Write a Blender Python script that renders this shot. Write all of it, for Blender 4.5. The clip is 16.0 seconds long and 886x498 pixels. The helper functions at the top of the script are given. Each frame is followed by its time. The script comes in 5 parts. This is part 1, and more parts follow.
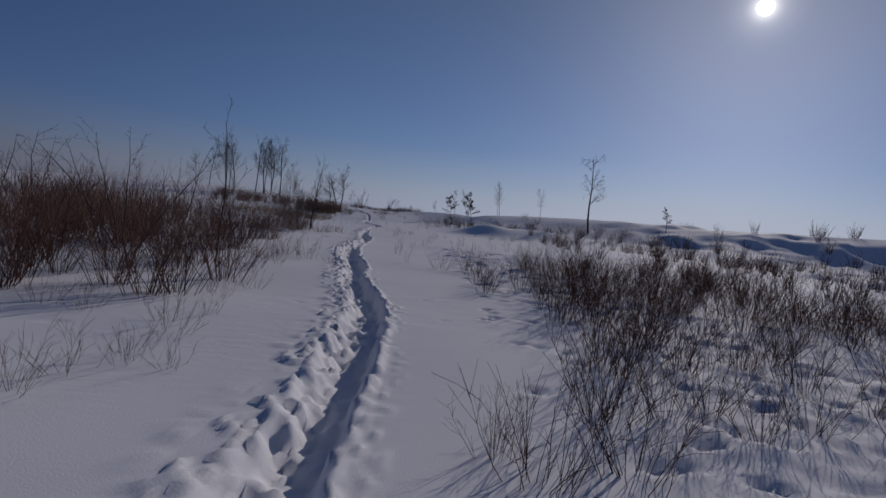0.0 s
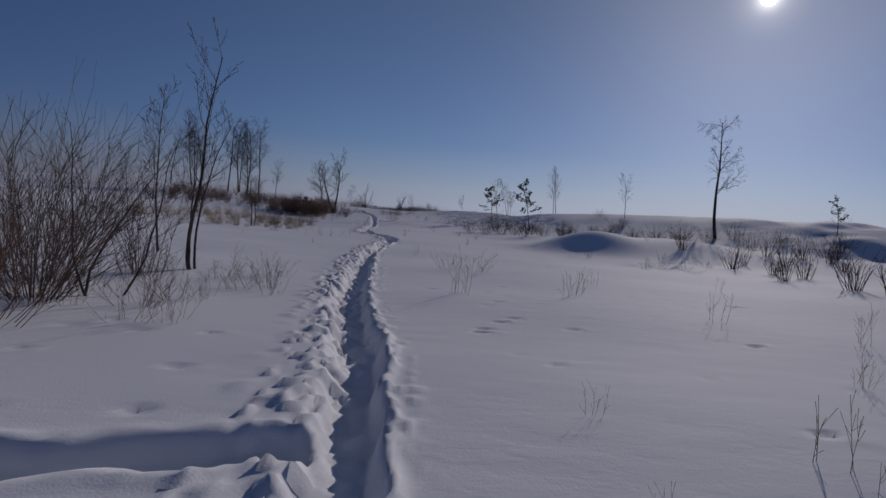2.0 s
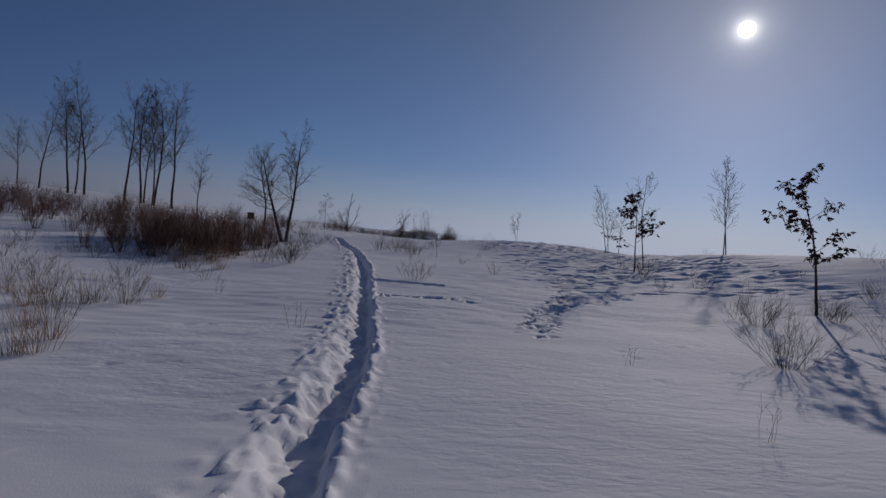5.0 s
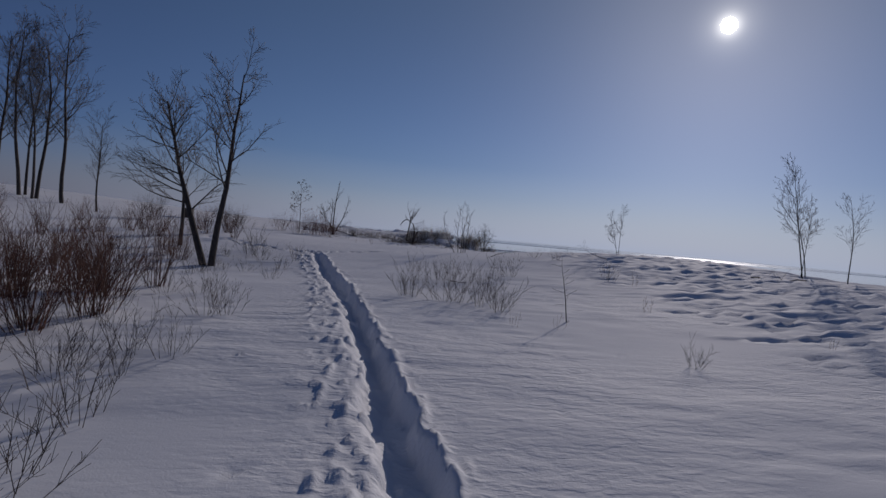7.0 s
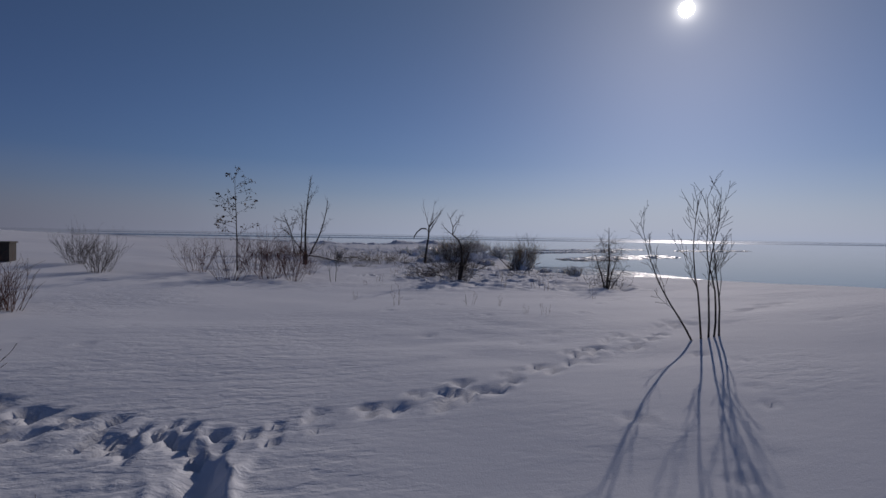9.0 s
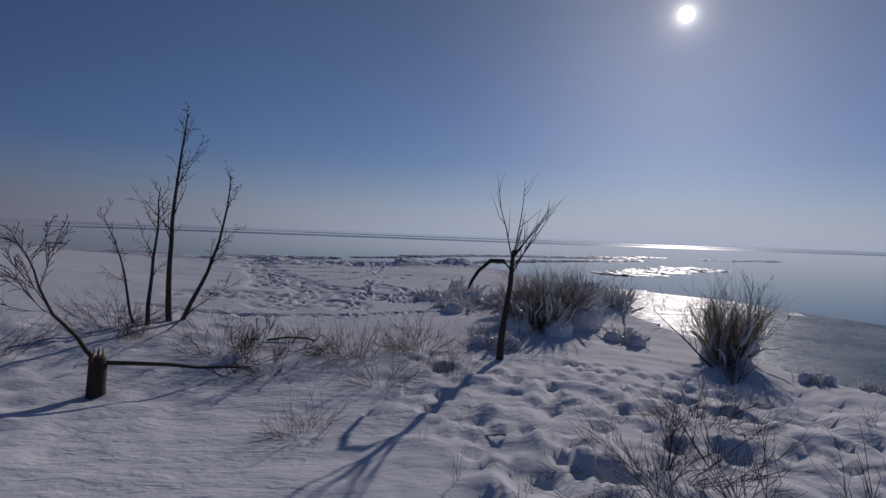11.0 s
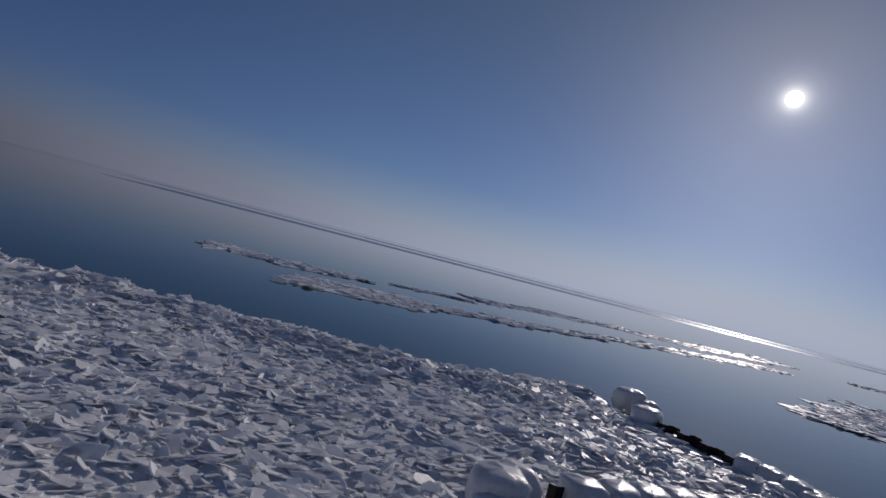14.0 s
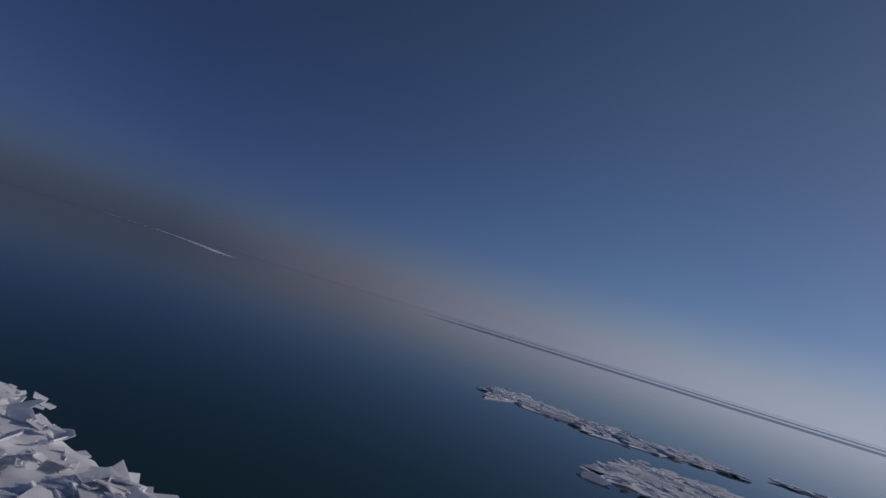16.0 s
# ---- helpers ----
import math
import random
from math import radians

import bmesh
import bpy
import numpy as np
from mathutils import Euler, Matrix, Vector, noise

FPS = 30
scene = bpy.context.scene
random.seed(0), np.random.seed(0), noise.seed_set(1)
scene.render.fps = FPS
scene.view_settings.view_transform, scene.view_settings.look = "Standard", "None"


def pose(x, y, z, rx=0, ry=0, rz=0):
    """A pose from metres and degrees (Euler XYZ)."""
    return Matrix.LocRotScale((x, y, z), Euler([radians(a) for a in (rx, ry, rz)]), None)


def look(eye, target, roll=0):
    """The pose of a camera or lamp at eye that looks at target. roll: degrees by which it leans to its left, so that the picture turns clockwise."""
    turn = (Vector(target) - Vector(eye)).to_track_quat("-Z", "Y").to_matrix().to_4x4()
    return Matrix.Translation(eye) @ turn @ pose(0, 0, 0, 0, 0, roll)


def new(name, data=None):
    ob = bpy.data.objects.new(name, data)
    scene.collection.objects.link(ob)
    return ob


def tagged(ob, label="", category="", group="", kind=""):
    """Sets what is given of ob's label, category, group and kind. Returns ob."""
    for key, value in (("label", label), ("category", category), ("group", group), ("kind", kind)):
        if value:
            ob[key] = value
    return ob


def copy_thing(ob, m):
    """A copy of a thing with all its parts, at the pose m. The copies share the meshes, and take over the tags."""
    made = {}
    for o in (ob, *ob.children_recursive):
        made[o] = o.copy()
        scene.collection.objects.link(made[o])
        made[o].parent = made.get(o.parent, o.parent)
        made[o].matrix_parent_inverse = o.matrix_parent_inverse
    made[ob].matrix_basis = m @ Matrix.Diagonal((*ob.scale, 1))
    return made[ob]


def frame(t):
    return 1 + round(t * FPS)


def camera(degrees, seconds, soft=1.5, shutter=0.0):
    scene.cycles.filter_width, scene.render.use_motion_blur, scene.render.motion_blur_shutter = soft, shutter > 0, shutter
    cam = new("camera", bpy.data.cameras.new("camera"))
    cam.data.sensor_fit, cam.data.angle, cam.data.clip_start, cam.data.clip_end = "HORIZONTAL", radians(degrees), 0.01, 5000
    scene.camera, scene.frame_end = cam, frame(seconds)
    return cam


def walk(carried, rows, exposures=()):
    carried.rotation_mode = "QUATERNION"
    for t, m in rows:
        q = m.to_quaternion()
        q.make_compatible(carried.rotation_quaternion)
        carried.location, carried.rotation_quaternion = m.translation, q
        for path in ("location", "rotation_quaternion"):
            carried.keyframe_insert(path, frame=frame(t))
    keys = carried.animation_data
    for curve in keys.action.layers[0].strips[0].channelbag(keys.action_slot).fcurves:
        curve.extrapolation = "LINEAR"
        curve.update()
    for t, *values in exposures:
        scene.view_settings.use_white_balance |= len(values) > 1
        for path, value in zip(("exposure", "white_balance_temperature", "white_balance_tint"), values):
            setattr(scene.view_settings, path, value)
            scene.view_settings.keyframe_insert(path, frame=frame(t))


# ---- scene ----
cam = camera(80.0, 16.0)
PATH = [
    (0, (-2.958, -4.017, 2.633), (-2.847, -2.023, 2.516), 5.9),
    (0.5, (-3.626, 2.462, 2.463), (-3.525, 4.455, 2.341), 5.9),
    (1, (-4.123, 8.662, 2.401), (-4.033, 10.656, 2.278), 5.8),
    (1.5, (-4.683, 14.881, 2.444), (-4.595, 16.875, 2.322), 5.3),
    (2, (-5.133, 20.913, 2.569), (-5.045, 22.908, 2.445), 4.7),
    (2.5, (-5.794, 26.682, 2.58), (-5.693, 28.675, 2.458), 4.4),
    (3, (-6.608, 32.357, 2.702), (-6.491, 34.35, 2.586), 4.5),
    (3.5, (-7.105, 38.317, 2.83), (-6.979, 40.311, 2.729), 4.6),
    (4, (-7.739, 44.224, 2.889), (-7.601, 46.218, 2.811), 5.4),
    (4.2, (-7.924, 46.216, 2.993), (-7.797, 48.211, 2.927), 5.2),
    (6.3, (-9.103, 64.042, 3.419), (-8.938, 66.035, 3.385), 6.2),
    (6.5, (-9.407, 65.912, 3.519), (-9.237, 67.904, 3.477), 5.9),
    (7, (-10.276, 70.573, 3.69), (-10.086, 72.564, 3.634), 5.2),
    (7.5, (-10.974, 75.111, 3.841), (-10.767, 77.099, 3.775), 3.9),
    (8, (-11.786, 79.7, 4.049), (-11.55, 81.685, 3.98), 2.5),
    (8.2, (-12.047, 81.444, 4.121), (-11.801, 83.427, 4.055), 2.1),
    (10.3, (-12.01, 100.82, 4.683), (-11.743, 102.802, 4.647), 0.4),
    (10.5, (-11.931, 102.802, 4.749), (-11.658, 104.783, 4.718), 0.9),
    (11, (-11.722, 107.813, 5.145), (-11.439, 109.792, 5.089), 2.2),
    (11.5, (-11.403, 112.612, 5.572), (-11.116, 114.59, 5.497), 4.0),
    (12, (-10.87, 118.5, 5.648), (-10.594, 120.479, 5.574), 5.8),
    (12.5, (-10.456, 124.574, 5.777), (-10.203, 126.557, 5.709), 7.9),
    (13, (-10.331, 130.052, 5.849), (-10.125, 132.04, 5.796), 10.2),
    (13.5, (-10.766, 135.439, 5.808), (-10.613, 137.433, 5.782), 12.5),
    (14, (-11.467, 140.528, 5.713), (-11.402, 142.527, 5.731), 14.5),
    (14.5, (-12.257, 145.752, 5.485), (-12.371, 147.747, 5.56), 15.9),
    (15, (-13.565, 150.724, 5.229), (-13.926, 152.687, 5.362), 16.7),
    (15.5, (-15.408, 155.047, 4.979), (-16.042, 156.936, 5.159), 17.0),
    (16, (-17.5, 159.2, 5.25), (-18.568, 160.875, 5.482), 16.8),
]
walk(cam, [(t, look(eye, target, roll)) for t, eye, target, roll in PATH])

# ---- sky, sun, exposure ----
SUN_AZ, SUN_EL = radians(31.8), radians(21.4)
SUN = Vector((math.sin(SUN_AZ) * math.cos(SUN_EL), math.cos(SUN_AZ) * math.cos(SUN_EL), math.sin(SUN_EL)))
world = bpy.data.worlds.new("winter_sky")
scene.world = world
world.use_nodes = True
wn, wl = world.node_tree.nodes, world.node_tree.links
sky = wn.new("ShaderNodeTexSky")
sky.sky_type, sky.sun_disc, sky.sun_elevation, sky.sun_rotation = "NISHITA", False, SUN_EL, SUN_AZ
sky.air_density, sky.dust_density, sky.ozone_density, sky.altitude = 1.0, 0.35, 3.0, 100
wcoord = wn.new("ShaderNodeTexCoord")
wdot = wn.new("ShaderNodeVectorMath")
wdot.operation = "DOT_PRODUCT"
wdot.inputs[1].default_value = SUN
wl.new(wcoord.outputs["Generated"], wdot.inputs[0])


def wmath(op, a, b):
    n = wn.new("ShaderNodeMath")
    n.operation = op
    for i, v in enumerate((a, b)):
        if isinstance(v, (int, float)):
            n.inputs[i].default_value = v
        else:
            wl.new(v, n.inputs[i])
    return n.outputs[0]


toward = wmath("MAXIMUM", wdot.outputs["Value"], 0.0)
aureole = wmath("ADD", wmath("MULTIPLY", wmath("POWER", toward, 1500.0), 0.22), wmath("MULTIPLY", wmath("POWER", toward, 9000.0), 0.9))
disc = wmath("MULTIPLY", wmath("GREATER_THAN", wdot.outputs["Value"], math.cos(radians(0.70))), 12.0)
wsun = wn.new("ShaderNodeEmission")
wsun.inputs["Color"].default_value = (1, 0.96, 0.9, 1)
wl.new(wmath("ADD", aureole, disc), wsun.inputs["Strength"])
wtint = wn.new("ShaderNodeMix")
wtint.data_type, wtint.blend_type = "RGBA", "MULTIPLY"
wtint.inputs["Factor"].default_value = 1.0
wl.new(sky.outputs["Color"], wtint.inputs["A"])
wtint.inputs["B"].default_value = (0.93, 0.945, 1.06, 1)
wback = wn["Background"]
wback.inputs["Strength"].default_value = 0.034
# the haze low over the lake: pale lilac under the sun, dull mauve away from it
wsep = wn.new("ShaderNodeSeparateXYZ")
wl.new(wcoord.outputs["Generated"], wsep.inputs[0])


def wramp(fac, stops):
    r = wn.new("ShaderNodeValToRGB")
    while len(r.color_ramp.elements) < len(stops):
        r.color_ramp.elements.new(0.5)
    for e, (p, c) in zip(r.color_ramp.elements, stops):
        e.position, e.color = p, (*c, 1)
    wl.new(fac, r.inputs[0])
    return r.outputs[0]


wpale = wn.new("ShaderNodeMix")
wpale.data_type, wpale.blend_type = "RGBA", "MULTIPLY"
wpale.inputs["Factor"].default_value = 1.0
wl.new(wtint.outputs["Result"], wpale.inputs["A"])
wl.new(wramp(wsep.outputs["Z"], ((0.0, (0.72, 0.84, 1.2)), (0.14, (0.8, 0.89, 1.14)), (0.45, (0.97, 0.98, 1.0)))), wpale.inputs["B"])
wdeep = wn.new("ShaderNodeMix")
wdeep.data_type, wdeep.blend_type = "RGBA", "MULTIPLY"
wdeep.inputs["Factor"].default_value = 1.0
wl.new(wpale.outputs["Result"], wdeep.inputs["A"])
wl.new(wramp(toward, ((0.05, (0.66, 0.68, 0.84)), (0.45, (0.86, 0.86, 0.93)), (0.75, (1.0, 1.0, 1.0)))), wdeep.inputs["B"])
wl.new(wdeep.outputs["Result"], wback.inputs["Color"])
whaze = wn.new("ShaderNodeBackground")
wl.new(wramp(toward, ((0.0, (0.040, 0.052, 0.088)), (0.3, (0.105, 0.108, 0.150)), (0.6, (0.195, 0.212, 0.285)), (0.93, (0.35, 0.40, 0.53)))), whaze.inputs["Color"])
wveil = wn.new("ShaderNodeMixShader")
wl.new(wramp(wsep.outputs["Z"], ((0.0, (0.95,) * 3), (0.03, (0.72,) * 3), (0.075, (0.26,) * 3), (0.13, (0.0,) * 3))), wveil.inputs[0])
wl.new(wback.outputs[0], wveil.inputs[1])
wl.new(whaze.outputs[0], wveil.inputs[2])
wadd = wn.new("ShaderNodeAddShader")
wl.new(wveil.outputs[0], wadd.inputs[0])
wl.new(wsun.outputs[0], wadd.inputs[1])
wl.new(wadd.outputs[0], wn["World Output"].inputs["Surface"])

sun_lamp = bpy.data.lights.new("sun", "SUN")
sun_lamp.energy, sun_lamp.angle, sun_lamp.color = 1.6, radians(0.55), (1.0, 0.90, 0.87)
new("sun", sun_lamp).matrix_world = look((0, 0, 0), -SUN)


# ---- materials ----
class Stuff:
    """A small builder of node materials."""

    def __init__(self, name, color, rough, **more):
        self.m = bpy.data.materials.new(name)
        self.m.use_nodes = True
        self.n, self.l = self.m.node_tree.nodes, self.m.node_tree.links
        self.b = self.n["Principled BSDF"]
        self.b.inputs["Base Color"].default_value = (*color, 1)
        self.b.inputs["Roughness"].default_value = rough
        for key, value in more.items():
            self.b.inputs[key.replace("_", " ")].default_value = value
        self.coord = self.n.new("ShaderNodeTexCoord").outputs["Object"]

    def noise(self, scale, detail=4, stretch=None, world=False):
        t = self.n.new("ShaderNodeTexNoise")
        t.inputs["Scale"].default_value, t.inputs["Detail"].default_value = scale, detail
        src = self.n.new("ShaderNodeNewGeometry").outputs["Position"] if world else self.coord
        if stretch:
            mp = self.n.new("ShaderNodeMapping")
            mp.inputs["Scale"].default_value = stretch
            self.l.new(src, mp.inputs["Vector"])
            src = mp.outputs[0]
        self.l.new(src, t.inputs["Vector"])
        return t.outputs["Fac"]

    def ramp(self, fac, stops):
        r = self.n.new("ShaderNodeValToRGB")
        for e, (p, c) in zip((r.color_ramp.elements[0], r.color_ramp.elements[1], *(r.color_ramp.elements.new(0.5) for _ in stops[2:])), stops):
            e.position, e.color = p, (*c, 1)
        self.l.new(fac, r.inputs[0])
        return r.outputs[0]

    def color(self, socket):
        self.l.new(socket, self.b.inputs["Base Color"])
        return self

    def mixed(self, a, b, fac):
        x = self.n.new("ShaderNodeMix")
        x.data_type = "RGBA"
        for key, v in (("A", a), ("B", b), ("Factor", fac)):
            if isinstance(v, tuple):
                x.inputs[key].default_value = (*v, 1)
            elif isinstance(v, float):
                x.inputs[key].default_value = v
            else:
                self.l.new(v, x.inputs[key])
        return x.outputs["Result"]

    def bump(self, fac, strength, distance, after=None):
        p = self.n.new("ShaderNodeBump")
        p.inputs["Strength"].default_value, p.inputs["Distance"].default_value = strength, distance
        self.l.new(fac, p.inputs["Height"])
        if after is not None:
            self.l.new(after, p.inputs["Normal"])
        self.l.new(p.outputs[0], self.b.inputs["Normal"])
        return p.outputs[0]

    def per_object(self):
        return self.n.new("ShaderNodeObjectInfo").outputs["Random"]

    def per_island(self):
        return self.n.new("ShaderNodeNewGeometry").outputs["Random Per Island"]


def snow_material():
    s = Stuff("snow", (0.8, 0.82, 0.86), 0.8, Specular_IOR_Level=0.1)
    s.color(s.ramp(s.noise(0.35, 5, None, True), ((0.3, (0.80, 0.81, 0.84)), (0.7, (0.87, 0.87, 0.885)))))
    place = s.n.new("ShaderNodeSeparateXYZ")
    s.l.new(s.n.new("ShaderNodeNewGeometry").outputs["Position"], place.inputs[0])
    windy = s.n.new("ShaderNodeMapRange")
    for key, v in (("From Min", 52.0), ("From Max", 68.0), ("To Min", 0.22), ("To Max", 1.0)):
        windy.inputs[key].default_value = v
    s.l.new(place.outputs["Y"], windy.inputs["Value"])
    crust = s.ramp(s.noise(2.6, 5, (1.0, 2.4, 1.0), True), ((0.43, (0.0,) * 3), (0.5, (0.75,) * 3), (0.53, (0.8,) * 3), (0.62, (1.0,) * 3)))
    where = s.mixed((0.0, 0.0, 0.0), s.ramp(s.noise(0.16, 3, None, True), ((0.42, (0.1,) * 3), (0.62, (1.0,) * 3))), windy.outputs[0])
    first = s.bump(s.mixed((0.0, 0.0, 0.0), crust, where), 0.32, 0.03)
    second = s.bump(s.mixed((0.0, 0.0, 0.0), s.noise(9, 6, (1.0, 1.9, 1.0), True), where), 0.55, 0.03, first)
    s.bump(s.noise(60, 4, None, True), 0.35, 0.006, second)
    return s.m


def bark_material(name, dark, light, scale=18):
    s = Stuff(name, dark, 0.85)
    grain = s.noise(scale, 5, (1, 1, 0.25))
    s.color(s.mixed(s.ramp(grain, ((0.3, dark), (0.72, light))), dark, s.per_object()))
    s.bump(grain, 0.6, 0.01)
    return s.m


def twig_material(name, a, b, rough=0.7):
    s = Stuff(name, a, rough)
    s.color(s.mixed(a, b, s.per_island()))
    return s.m


def water_material():
    s = Stuff("lake_water", (0.012, 0.04, 0.036), 0.04, IOR=1.33)
    first = s.bump(s.noise(0.25, 3, (1, 2.5, 1), True), 0.05, 0.15)
    s.bump(s.noise(2.2, 3, (1, 2.0, 1), True), 0.04, 0.03, first)
    return s.m


def sheet_ice_material():
    s = Stuff("sheet_ice", (0.2, 0.28, 0.34), 0.14, IOR=1.31, Specular_IOR_Level=0.07)
    s.l.new(s.ramp(s.noise(1.6, 7, None, True), ((0.4, (0.1,) * 3), (0.5, (0.3,) * 3), (0.6, (0.6,) * 3))), s.b.inputs["Roughness"])
    cloud = s.noise(0.22, 6, None, True)
    s.color(s.ramp(cloud, ((0.36, (0.07, 0.14, 0.20)), (0.54, (0.18, 0.26, 0.33)), (0.72, (0.45, 0.5, 0.55)))))
    first = s.bump(s.noise(0.8, 6, None, True), 0.45, 0.07)
    second = s.bump(s.noise(5, 7, None, True), 1.0, 0.035, first)
    s.bump(s.noise(40, 4, None, True), 0.6, 0.008, second)
    return s.m


def shard_ice_material():
    s = Stuff("broken_ice", (0.75, 0.78, 0.8), 0.42, IOR=1.31, Specular_IOR_Level=0.3, Subsurface_Weight=0.4, Subsurface_Scale=0.12, Subsurface_Radius=(0.8, 0.9, 1.0))
    frost = s.ramp(s.noise(4, 6, None, True), ((0.32, (0.72, 0.76, 0.79)), (0.5, (0.87, 0.88, 0.89)), (0.7, (0.95, 0.95, 0.95))))
    s.color(s.mixed(frost, (0.95, 0.95, 0.95), s.per_island()))
    first = s.bump(s.noise(7, 5, None, True), 0.35, 0.03)
    s.bump(s.noise(40, 4, None, True), 0.4, 0.01, first)
    return s.m


def glaze_ice_material():
    s = Stuff("glaze_ice", (0.8, 0.8, 0.8), 0.28, IOR=1.31, Transmission_Weight=0.1, Subsurface_Weight=0.4, Subsurface_Scale=0.08, Subsurface_Radius=(0.8, 0.9, 1.0))
    s.color(s.ramp(s.noise(9, 5, None, True), ((0.3, (0.80, 0.77, 0.72)), (0.7, (0.92, 0.93, 0.94)))))
    s.bump(s.noise(30, 4, None, True), 0.4, 0.02)
    return s.m


def steel_material():
    s = Stuff("rusted_steel", (0.03, 0.024, 0.02), 0.75, Metallic=0.3)
    s.color(s.ramp(s.noise(6, 6, None, True), ((0.35, (0.018, 0.015, 0.014)), (0.75, (0.075, 0.045, 0.03)))))
    s.bump(s.noise(40, 4, None, True), 0.4, 0.004)
    return s.m


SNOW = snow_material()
BARK = bark_material("grey_bark", (0.035, 0.028, 0.024), (0.11, 0.09, 0.075))
TWIG = twig_material("dark_twigs", (0.030, 0.021, 0.018), (0.075, 0.05, 0.038))
WILLOW = twig_material("willow_stems", (0.055, 0.021, 0.015), (0.15, 0.06, 0.036))
REDTWIG = twig_material("red_twigs", (0.08, 0.018, 0.016), (0.14, 0.045, 0.035))
STRAW = twig_material("dry_straw", (0.20, 0.12, 0.055), (0.36, 0.24, 0.12))
OLIVE = twig_material("weathered_brush", (0.13, 0.09, 0.045), (0.30, 0.21, 0.11))
LEAF = twig_material("withered_leaves", (0.055, 0.026, 0.013), (0.13, 0.062, 0.028))
WOOD = bark_material("split_wood", (0.12, 0.06, 0.025), (0.30, 0.17, 0.08), 30)
RIPPLED = Stuff("rippled_water", (0.01, 0.03, 0.05), 0.22, IOR=1.33).m
WATER, SHEET, SHARD, GLAZE, STEEL = water_material(), sheet_ice_material(), shard_ice_material(), glaze_ice_material(), steel_material()

# ---- the lie of the land ----
PROFILE_Y = (-60, -8, 12, 30, 48, 60, 77, 88, 96, 106, 113, 118, 126, 134, 160)
PROFILE_Z = (0.9, 0.9, 0.95, 1.02, 1.12, 1.35, 1.9, 2.25, 2.6, 2.62, 2.62, 2.75, 3.08, 3.3, 3.4)
SHORE = ((-400, 150), (-60, 146), (-30, 140.6), (-12, 139.4), (-6.5, 141.0), (-2.8, 140.4), (-0.7, 140.0), (0.1, 138.5), (0.4, 132), (1.2, 127.5),
         (2.6, 122.5), (3.6, 118.5), (5.0, 115.2), (8.0, 111.8), (15, 107), (30, 102), (90, 97), (420, 85))
# crest line of the long dune: x, y, height over the flat, half width
DUNES = ((2, 94, 0.85, 9, 8), (14, 80, 1.75, 12, 9), (26, 73, 1.9, 13, 9), (42, 67, 2.5, 16, 9), (62, 62, 3.0, 18, 10),
         (90, 60, 4.0, 24, 12), (130, 62, 4.5, 30, 14), (3.8, 48.6, 0.95, 2.6, 2.1), (8.5, 50.5, 0.75, 5, 3), (20, 50, 0.7, 12, 6), (5.5, 57, 0.5, 6, 5), (12, 30, 0.45, 9, 14),
         (-16, 64, -0.35, 6, 18), (-34, 112, 0.5, 14, 12), (-60, 120, 2.0, 30, 20), (-9.5, 136.0, 0.25, 1.6, 1.2), (-6.6, 138.2, 0.4, 1.8, 1.4),
         (-15.4, 115.6, -0.2, 3, 2.5), (-17.5, 89, -0.45, 5, 6), (-2, 119, -0.6, 5, 6))


def smooth(a, b, v):
    u = np.clip((v - a) / (b - a), 0, 1)
    return u * u * (3 - 2 * u)


def spline(v, xs, ys):
    """Cubic through the knots with Catmull-Rom slopes."""
    xs, ys = np.asarray(xs, float), np.asarray(ys, float)
    slope = np.gradient(ys, xs)
    v = np.clip(np.asarray(v, float), xs[0], xs[-1])
    i = np.clip(np.searchsorted(xs, v) - 1, 0, len(xs) - 2)
    h = xs[i + 1] - xs[i]
    u = (v - xs[i]) / h
    return ((1 + 2 * u) * (1 - u) ** 2 * ys[i] + u * (1 - u) ** 2 * h * slope[i]
            + u * u * (3 - 2 * u) * ys[i + 1] + u * u * (u - 1) * h * slope[i + 1])


def inland(x, y):
    """Metres from the shore line, positive on land."""
    x, y = np.broadcast_arrays(np.asarray(x, float), np.asarray(y, float))
    best = np.full(x.shape, 1e9)
    for (ax, ay), (bx, by) in zip(SHORE, SHORE[1:]):
        ux, uy = bx - ax, by - ay
        s = np.clip(((x - ax) * ux + (y - ay) * uy) / (ux * ux + uy * uy), 0, 1)
        best = np.minimum(best, np.hypot(x - ax - s * ux, y - ay - s * uy))
    sx = np.array([p[0] for p in SHORE], float)
    sy = np.array([p[1] for p in SHORE], float)
    return np.where(y < np.interp(x, sx, sy), best, -best)


def waves(x, y, size, seed):
    """Soft uneven swell between -1 and 1."""
    out = 0
    for k in range(4):
        a = seed * 1.7 + k * 2.4
        out = out + np.sin((x * np.cos(a) + y * np.sin(a)) / size * (1 + 0.37 * k) + seed * 3.1 + k * 1.3)
    return out / 4


def grain(x, y, size, seed):
    """Smooth value noise, 0 to 1."""
    u, v = np.asarray(x) / size + seed * 17.3, np.asarray(y) / size + seed * 9.1
    i, j = np.floor(u), np.floor(v)
    fu, fv = u - i, v - j
    fu, fv = fu * fu * (3 - 2 * fu), fv * fv * (3 - 2 * fv)

    def lattice(a, b):
        h = np.sin(a * 127.1 + b * 311.7 + seed * 74.7) * 43758.5453
        return h - np.floor(h)

    return ((lattice(i, j) * (1 - fu) + lattice(i + 1, j) * fu) * (1 - fv)
            + (lattice(i, j + 1) * (1 - fu) + lattice(i + 1, j + 1) * fu) * fv)


